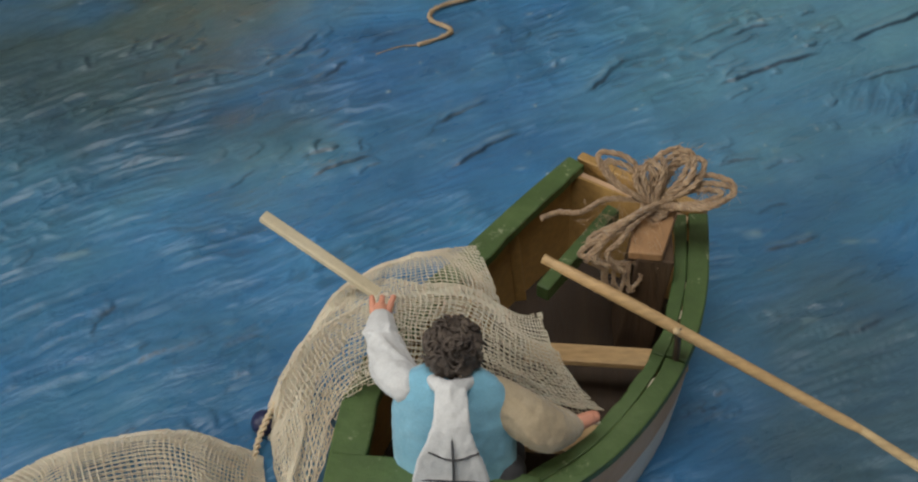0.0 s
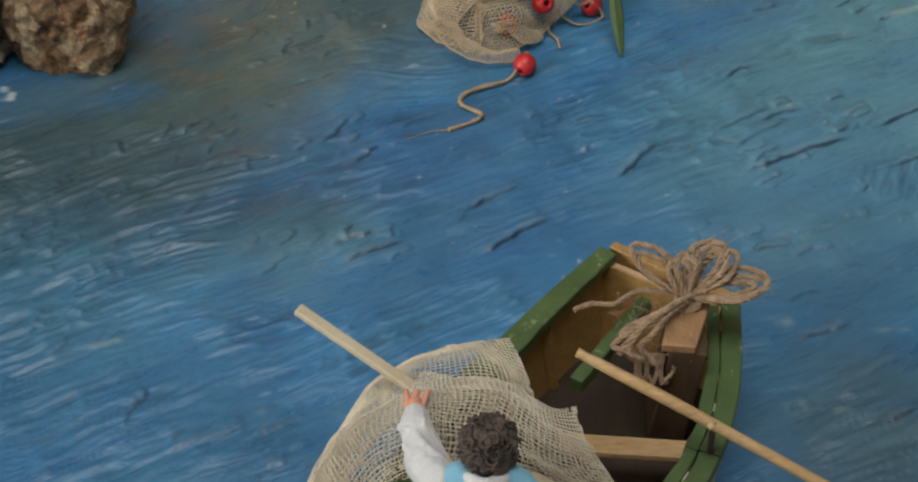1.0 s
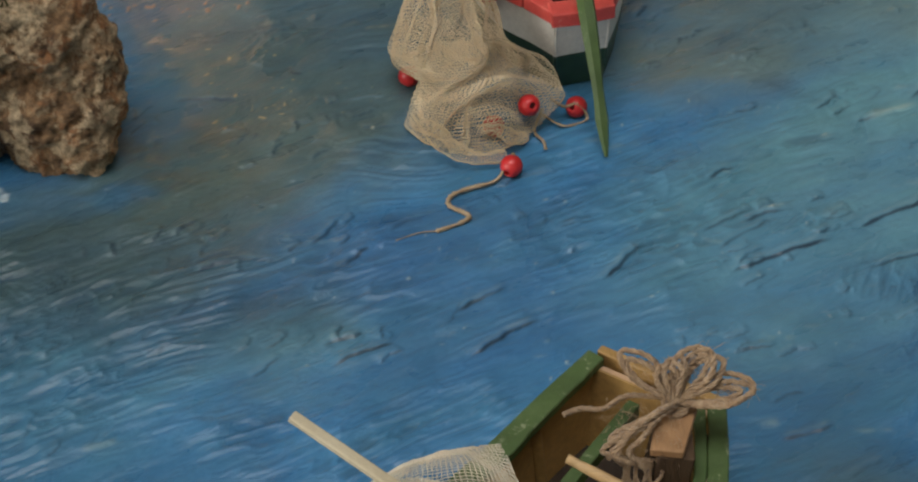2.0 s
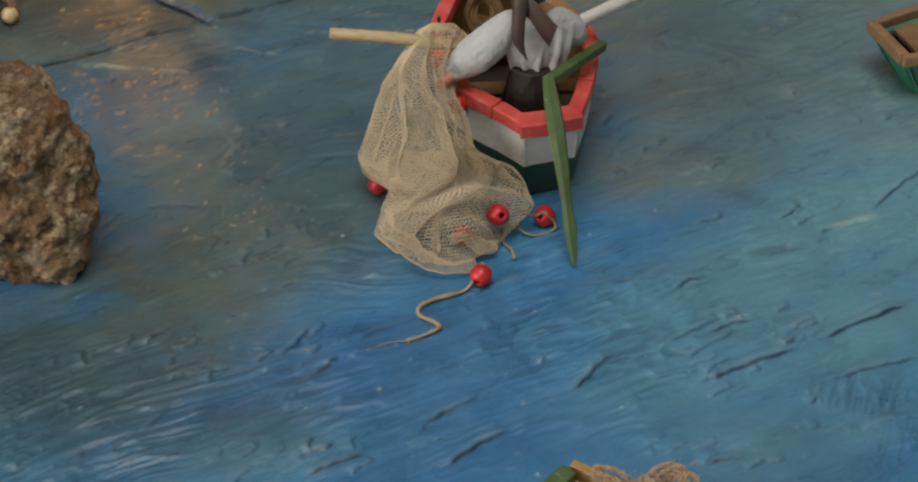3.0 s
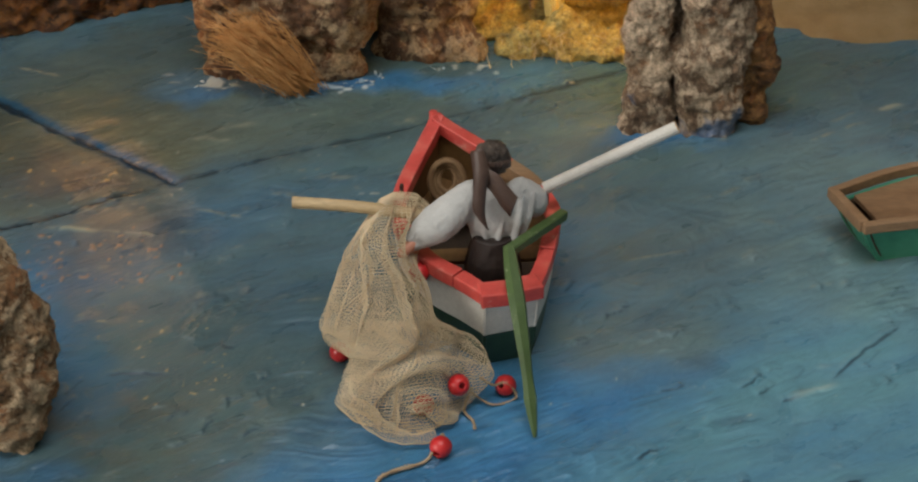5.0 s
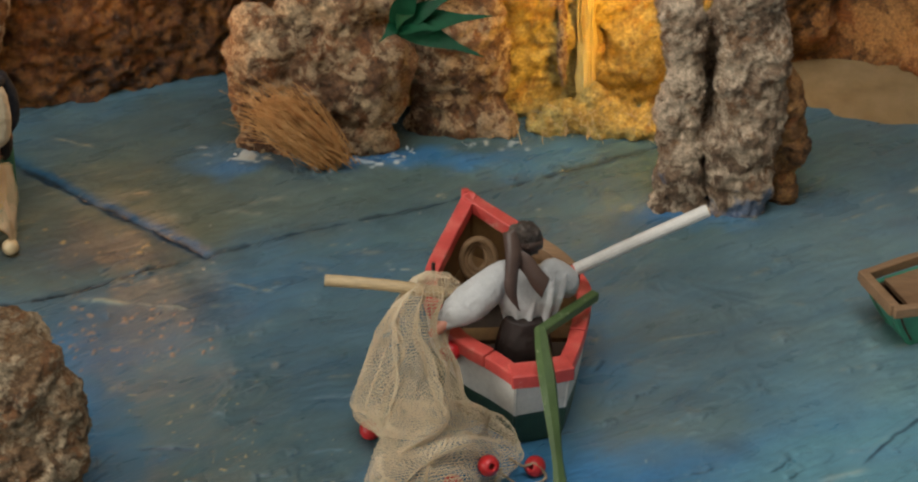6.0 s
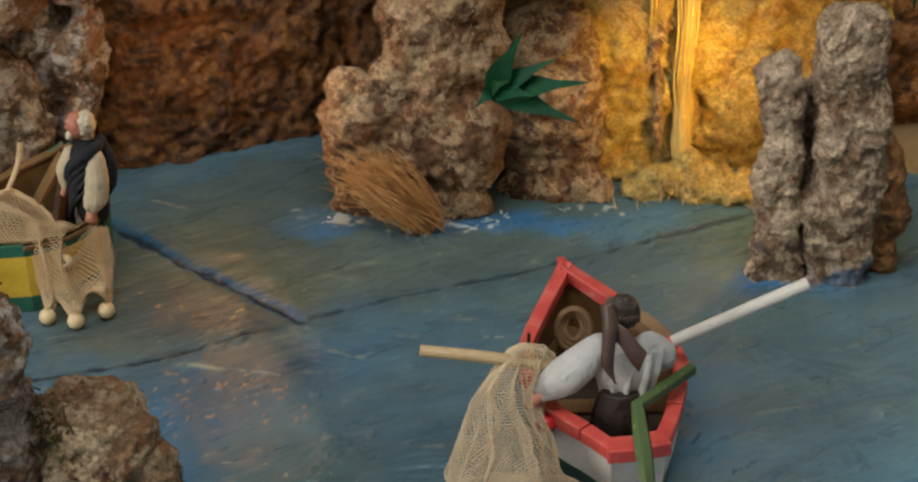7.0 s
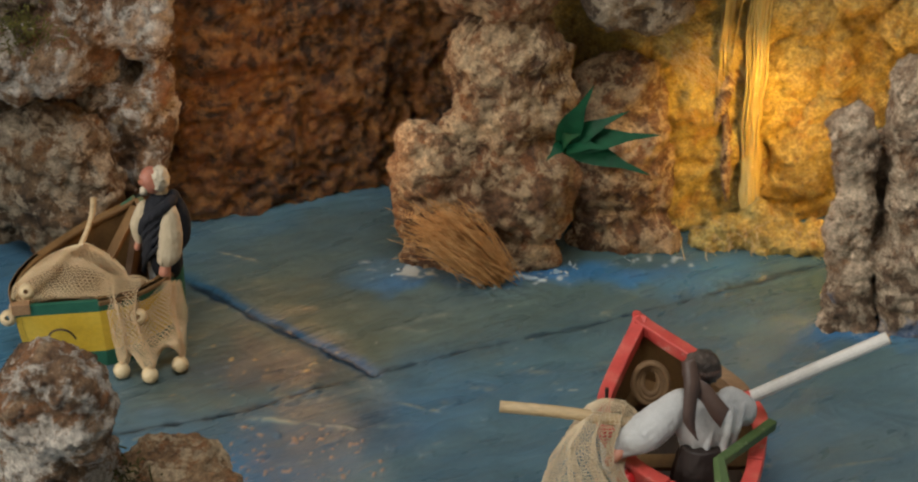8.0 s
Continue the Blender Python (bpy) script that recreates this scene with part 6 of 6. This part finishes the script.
def doll_in_red():
    hair, shirt, skin, satin, skirt = (bmesh.new() for _ in range(5))
    ball(hair, (20, 764, 96), (8.6, 8.2, 8.8), level=5, rough=1.0, grain=0.4)
    ball(shirt, (23, 760, 68), (16, 9.5, 15.5), (0, 4, 6), 4)
    limb(shirt, [(10, 760, 79), (2, 756, 72), (-6, 753, 66), (-13, 752, 61), (-17, 751.5, 58)], [6.5, 9.0, 9.6, 7.6, 4.4], 0, 18)
    for k in range(6):
        a = 2 * math.pi * k / 6 + 0.3
        limb(shirt, [(-4, 753 + 8 * math.cos(a), 66 + 8 * math.sin(a)), (-13, 752 + 5.6 * math.cos(a), 60.5 + 5.4 * math.sin(a)), (-19.5, 751.5 + 5.0 * math.cos(a), 56.5 + 4.8 * math.sin(a))], [1.2, 1.9, 1.0], 0, 8)
    limb(shirt, [(34, 764, 78), (40, 766, 71), (42, 772, 62)], [6.5, 7.5, 5], 0, 16)
    for x, y, bend, r in ((10, 756.2, -2, 1.5), (16, 753.2, -2, 1.8), (25, 751.6, 2, 1.5), (33, 753.0, 2, 1.9), (38, 756.4, 3, 1.5)):
        limb(shirt, [(x + bend, y + 2.2, 80), (x, y, 67), (x - bend, y + 0.5, 55)], [0.8, r, r], 0, 10)
    limb(skin, [(-17, 749, 58), (-23, 744, 55)], [3.0, 2.6])
    limb(skin, [(42, 774, 61), (46, 784, 61)], [2.6, 2.2])
    tube(skirt, [(21, 757, 57), (21, 756, 44), (21, 755, 10)], [10, 11.5, 13], 22)
    for k in range(11):
        a = 2 * math.pi * k / 11
        limb(skirt, [(21 + 9.5 * math.cos(a), 757 + 8 * math.sin(a), 55), (21 + 12 * math.cos(a + 0.1), 756 + 10 * math.sin(a), 40), (21 + 14 * math.cos(a), 755 + 12 * math.sin(a), 12)], [1.0, 2.0, 2.4], 0, 8)
    # scarf: a narrow band round the head and two hanging ends
    for k in range(28):
        a, b = (Vector((20 + 8.9 * math.cos(q), 764 + 8.6 * math.sin(q), 94 - 2.5 * math.sin(q))) for q in (2 * math.pi * k / 28, 2 * math.pi * (k + 1.1) / 28))
        beam(satin, a, b, 0.8, 4.2)
    strip(satin, [((9.8, 757.0, 104), (15.5, 755.5, 107)), ((11.0, 751.0, 95), (18.5, 751, 97)), ((10.9, 748.6, 87), (17.2, 748.2, 87)), ((11.2, 746.6, 77), (16.8, 746.4, 75.5)), ((17.4, 745.6, 68), (18.2, 745.6, 67))], 0.8)
    strip(satin, [((15, 752.4, 99), (13.5, 752.0, 91)), ((22.5, 749.6, 96), (19.5, 749.0, 87)), ((27.5, 747.0, 90.5), (24.2, 746.6, 80)), ((32, 745.4, 85.5), (28.6, 745.2, 75))], 0.8)
    ball(satin, (16, 754.6, 94), (4, 1.8, 4), level=2)
    bm = joined_groups([(hair, 0, 0), (shirt, 0.55, 1), (skin, 0, 2), (satin, 0, 3), (skirt, 0.7, 4)], 0.35)
    solo("doll", bm, [HAIR_DARK, CLOTH_BLOUSE, SKIN, CLOTH_BROWN, SKIRT], "doll in a white blouse and brown scarf, in the red boat", "doll", (20, 756, 6), "dolls")


def doll_in_yellow():
    hair, knit, cream, skin, face, white, green = (bmesh.new() for _ in range(7))
    x, y = -277, 935
    ball(face, (x - 1.5, y, 101), (6.2, 6.6, 8.2), (0, -8, 0), 4)
    ball(face, (x - 7, y - 1, 100), (2.0, 1.6, 2.0), level=2)
    ball(hair, (x + 3.2, y, 102), (5.2, 6.8, 7.4), level=4, rough=1.3, grain=0.6)
    ball(hair, (x - 5.5, y - 4.5, 96.5), (2.2, 2.4, 2.6), level=3, rough=0.5, grain=0.6)
    for dy in (-3.2, 1.2):
        ball(face, (x - 6.2, y + dy, 104.5), (1.6, 1.5, 0.9), level=2)
    limb(cream, [(x + 3, y + 2, 93), (x + 1, y, 88)], [4, 5])
    ball(knit, (x + 1, y, 74), (10.5, 8.5, 20), (0, 4, 0), 4)
    for k in range(6):
        limb(knit, [(x + 9 - k, y - 7.2 + 0.3 * k, 89 - 3.0 * k), (x + 1 - k, y - 10.4, 83 - 3.8 * k), (x - 8 - 0.6 * k, y - 6, 71 - 5.2 * k)], [1.5, 1.9, 1.5], 0, 8)
    for k in range(5):
        limb(knit, [(x + 11 - 0.5 * k, y - 4 - 0.6 * k, 90 - 2 * k), (x + 3, y - 11.6 - 0.2 * k, 86 - 4.5 * k), (x - 6, y - 9.8, 78 - 5.5 * k), (x - 10, y - 5, 68 - 5.5 * k)], [0.8, 1.3, 1.2, 0.7], 0, 8)
    limb(knit, [(x + 9, y + 3, 90), (x + 14, y + 1, 78), (x + 13, y - 1, 64), (x + 6, y - 2, 54)], [3.4, 3.8, 3.6, 3])
    limb(knit, [(x + 10, y - 3, 90), (x + 5, y - 10, 88), (x - 5, y - 9.5, 80), (x - 9, y - 5, 70)], [3.0, 3.6, 3.4, 2.8])
    ball(knit, (x + 2, y - 2, 50), (9.5, 8.5, 14), level=3)
    limb(cream, [(x + 8, y - 7, 84), (x + 8, y - 9.5, 72), (x + 6.5, y - 10.5, 60), (x + 4, y - 10.5, 55)], [5.2, 7.0, 7.0, 4.6])
    for k in range(6):
        a = 2 * math.pi * k / 6
        limb(cream, [(x + 8 + 5 * math.cos(a), y - 9 + 5 * math.sin(a), 76), (x + 6.5 + 5.4 * math.cos(a), y - 10.5 + 5.4 * math.sin(a), 62), (x + 4 + 4.4 * math.cos(a), y - 10.5 + 4.4 * math.sin(a), 54)], [1.2, 1.7, 1.0], 0, 8)
    limb(skin, [(x + 4, y - 10.5, 54), (x + 2.5, y - 11.5, 47)], [3.0, 3.3])
    for dx in (-2, 0.5, 2.5):
        limb(skin, [(x + 2.5 + dx, y - 11, 47), (x + 1 + dx * 1.4, y - 12, 42.5)], [1.2, 0.9], 0, 8)
    limb(cream, [(x - 8, y + 2, 82), (x - 12, y, 72), (x - 12, y - 1, 64)], [4.5, 5.2, 3.8])
    limb(skin, [(x - 12, y - 1, 64), (x - 14, y - 2, 58)], [2.2, 2])
    limb(white, [(x - 4, y, 44), (x - 4, y, 24), (x - 4, y, 7)], [6, 5, 4.2])
    limb(green, [(x + 5, y, 44), (x + 5, y, 24), (x + 5, y, 7)], [6, 5, 4.2])
    bm = joined_groups([(hair, 0, 0), (knit, 0.45, 1), (cream, 0.5, 2), (skin, 0, 3), (face, 0.6, 4), (white, 0, 5), (green, 0, 6)], 0.35)
    solo("doll", bm, [HAIR_WHITE, CLOTH_BLACK, CLOTH_CREAM, SKIN, SKIN_RED, CLOTH_WHITE, BAND_GREEN], "standing white-haired fisherman doll in a black knitted shawl", "doll", (x, y, 6), "dolls")


doll_in_green()
doll_in_red()
doll_in_yellow()


# ---- plants, waterfall, lamps ----
def agave(at, blades, label, group):
    ob = thing("agave_plant", label, "plant", at, group)
    for tip, wide in blades:
        a, b = Vector(at), Vector(tip)
        side = (b - a).cross(Vector((0, -0.75, 0.65))).normalized()
        over = side.cross((b - a).normalized())
        bm = bmesh.new()
        rings = []
        for k in range(11):
            t = k / 10
            p = a.lerp(b, t) + over * 5 * math.sin(math.pi * t) * 0.6
            w = 1.35 * wide * (0.45 + 1.0 * math.sin(math.pi * min(1, t * 1.25 + 0.12)) * 0.55) * (1 - t ** 3) + 0.15
            rings.append([bm.verts.new(q) for q in (p - side * w + over * 0.28 * w, p - over * 0.18 * w, p + side * w + over * 0.28 * w, p + over * 0.25 * w)])
        for r, s in zip(rings, rings[1:]):
            for i in range(4):
                bm.faces.new((r[i], r[(i + 1) % 4], s[(i + 1) % 4], s[i]))
        bm.faces.new(rings[0][::-1])
        bm.faces.new(rings[-1])
        part("leaf", bm, LEAF, ob, smooth=False)
    return ob


agave((-48, 990, 96), [((-31, 978, 140), 5.6), ((-11, 976, 125), 4.6), ((7, 974, 111), 5.6), ((2, 972, 86), 5.2), ((-38, 973, 112), 3.6), ((-22, 972, 103), 4.2), ((-58, 978, 92), 3)], "dark green plastic agave plant fixed on the rock", "agave plants")
agave((190, 1000, 190), [((178, 992, 172), 4), ((186, 988, 150), 3.5), ((200, 985, 168), 4), ((172, 990, 186), 4)], "dark green plastic plant hanging on the rock", "agave plants")


def fibres(name, label, category, at, count, root, reach, spread, thick, mat, droop, group=""):
    bm = bmesh.new()
    for _ in range(count):
        a = Vector([random.gauss(root[0][i], root[1][i]) for i in range(3)])
        d = Vector([random.gauss(reach[i], spread[i]) for i in range(3)])
        bend = Vector([random.gauss(0, droop * 0.8) for _ in range(3)])
        tube(bm, smooth_line([a, a + d * 0.5 + bend + Vector((0, 0, droop)), a + d], 4), [thick, thick, thick, thick, thick, thick, thick * 0.8, thick * 0.6, thick * 0.3], 3)
    return solo(name, bm, mat, label, category, at, group, "stuff")


fibres("dry_grass", "tuft of dry brown grass leaning on the rock", "grass", (-90, 992, 0), 560, ((-90, 989, 8), (6, 3, 4.5)), (-35, -2, 34), (8, 4, 6.5), 0.26, DRY_GRASS, 4.5)
fibres("dry_grass", "dry straw-coloured roots on the yellow rock", "grass", (30, 1040, 80), 70, ((26, 1050, 122), (11, 3, 9)), (10, -2, -12), (7, 2, 6), 0.2, STRAW, 1.5)
rock("splash_mound", [((60, 1042, 6), (22, 12, 13), (0, 10, 0)), ((84, 1040, 7), (20, 12, 15), (0, 0, 0)), ((104, 1038, 5), (18, 12, 11), (0, -8, 0)), ((72, 1046, 16), (12, 9, 10), (0, 0, 0)), ((44, 1040, 3), (14, 9, 8), (0, 0, 0))],
     ROCK_STRAW, "lumpy straw-coloured stones at the foot of the waterfall", (78, 1040, 0), voxel=1.0, rough=4, grain=0.07, pits=4)
fibres("straw_bed", "ragged straw and resin drips at the foot of the waterfall", "straw", (75, 1030, 0), 130, ((76, 1034, 9), (25, 4, 5)), (0, -3, -4), (5, 3, 4), 0.3, STRAW, 1.2)
wf = thing("waterfall", "waterfall of amber resin running down the rock", "waterfall", (68, 1050, 0))
for name, left, right, base, top, foot in (("stream", 62, 73, 1060, 330, 10), ("side_stream", 43, 53, 1060, 330, 92)):
    bm = bmesh.new()
    rows = []
    for j in range(81):
        t = j / 80
        z = top + (foot - top) * t
        row = []
        for i in range(25):
            u = i / 24
            thin = 1 - (0.8 * max(0, t - 0.7) / 0.3 if foot > 50 else 0)
            x = (left + right) / 2 + (right - left) * (u - 0.5) * thin * (1 + 0.5 * noise.noise(Vector((3, left, z * 0.05)))) + 3 * noise.noise(Vector((0, left, z * 0.02)))
            y = base - 5.5 * math.sin(math.pi * u) * thin - 1.8 * noise.noise(Vector((x * 0.6, left, z * 0.02))) - 1.2 * noise.noise(Vector((x * 1.3, 3, z * 0.08))) - 12 * max(0, t - 0.85) / 0.15 * (foot < 50)
            row.append(bm.verts.new((x, y, z)))
        rows.append(row)
    for a, b in zip(rows, rows[1:]):
        for i in range(24):
            bm.faces.new((a[i], a[i + 1], b[i + 1], b[i]))
    edge = [r[0] for r in rows] + [rows[-1][i] for i in range(1, 25)] + [r[24] for r in rows[-2::-1]]
    back = [bm.verts.new((v.co.x, base + 7, v.co.z)) for v in edge]
    for k in range(len(edge) - 1):
        bm.faces.new((edge[k], back[k], back[k + 1], edge[k + 1]))
    part(name, bm, RESIN, wf, smooth=True)
for count, middle, spread, foot, name in ((20, 67, 4.0, 8, "main_stream_skein"), (20, 48, 4.2, 96, "side_stream_skein"), (7, 57, 3.0, 180, "thin_stream_skein")):
    bm = bmesh.new()
    for k in range(count):
        x0, end, y0, r0 = random.gauss(middle, spread), foot + abs(random.gauss(0, 26)), 1056 + random.uniform(-1.5, 1.5), random.uniform(0.4, 1.3)
        line, radii = [], []
        for j in range(46):
            z = 330 + (end - 330) * j / 45
            flow = 0.55 + 0.45 * min(1.0, (z - end) / 120)
            line.append((middle + (x0 - middle) * flow + 1.6 * noise.noise(Vector((k * 3.1, z * 0.02, 1))) + 3 * noise.noise(Vector((0, middle, z * 0.02))), y0 + 1.5 * noise.noise(Vector((k * 1.7, z * 0.03, 5))) - (6 * max(0, 40 - z) / 40 if foot < 50 else 0), z))
            radii.append(r0 * (0.7 + 0.5 * noise.noise(Vector((k, z * 0.05, 9)))) * min(1.0, 0.3 + (z - end) / 12))
        tube(bm, line, radii, 6)
    tagged(part(name, bm, RESIN, wf, smooth=True), "fine threads of amber resin", kind="stuff")
rock("rock_rib", [((48, 1058, 92), (4, 4, 18), (0, 12, 0)), ((52, 1058, 55), (3.2, 4, 34), (0, -3, 0))], ROCK_COLUMN, "narrow grey rock rib beside the waterfall", (50, 1056, 10), voxel=1.0, rough=2)
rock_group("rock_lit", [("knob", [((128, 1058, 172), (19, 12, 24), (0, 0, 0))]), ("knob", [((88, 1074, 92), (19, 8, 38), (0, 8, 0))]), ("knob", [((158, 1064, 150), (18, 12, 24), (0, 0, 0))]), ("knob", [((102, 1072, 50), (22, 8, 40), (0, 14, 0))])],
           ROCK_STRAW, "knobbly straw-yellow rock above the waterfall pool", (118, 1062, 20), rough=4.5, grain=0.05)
bm = bmesh.new()
ball(bm, (135, 1050, -10), (80, 26, 15), level=5, rough=2.5, grain=0.08)
solo("sand_bank", bm, SAND, "golden sand bank behind the grey rock", "sand", (135, 1035, 0))
bm = bmesh.new()
ball(bm, (280, 1110, -10), (120, 75, 16), level=5, rough=2.5, grain=0.08)
solo("sand_bank", bm, SAND, "golden sand bank behind the grey rock", "sand", (255, 1085, 0))
for at, spread, count, mat, label in (((-238, 676, 82), (7, 5, 9), 420, MOSS, "clump of dark dry moss between the rocks"), ((-365, 1012, 158), (10, 5, 7), 260, MOSS_YELLOW, "clump of yellow-green moss on the rock")):
    fibres("moss", label, "moss", at, count, (at, spread), (0, -1, 1), (2.5, 2.5, 2.5), 0.5, mat, 0.5)


def foam(label, lines, count):
    """Ragged flecks of dried white paint where the rocks meet the water."""
    bm = bmesh.new()
    for _ in range(count):
        a, b, wide = random.choice(lines)
        t = random.random()
        x, y = a[0] + (b[0] - a[0]) * t + random.gauss(0, 1.5), a[1] + (b[1] - a[1]) * t - abs(random.gauss(0, wide))
        size = random.uniform(0.4, 1.3) * (1 if random.random() < 0.85 else 1.7)
        ball(bm, (x, y, random.uniform(0, 1.2)), (size * random.uniform(0.8, 1.8), size * random.uniform(0.6, 1.1), size * random.uniform(0.25, 0.6)), (random.uniform(-30, 30), random.uniform(-40, 40), random.uniform(0, 180)), 2, 0, 0.9 * size, 0.9)
    return solo("foam", bm, FOAM, label, "foam", (lines[0][0][0], lines[0][0][1], 0), kind="stuff")


foam("white dried foam flecks along the rock column", [((-152, 1008), (-112, 1002), 4), ((-78, 1000), (-46, 1007), 4), ((-46, 1014), (26, 1028), 4), ((-70, 1002), (-40, 1010), 3)], 34)
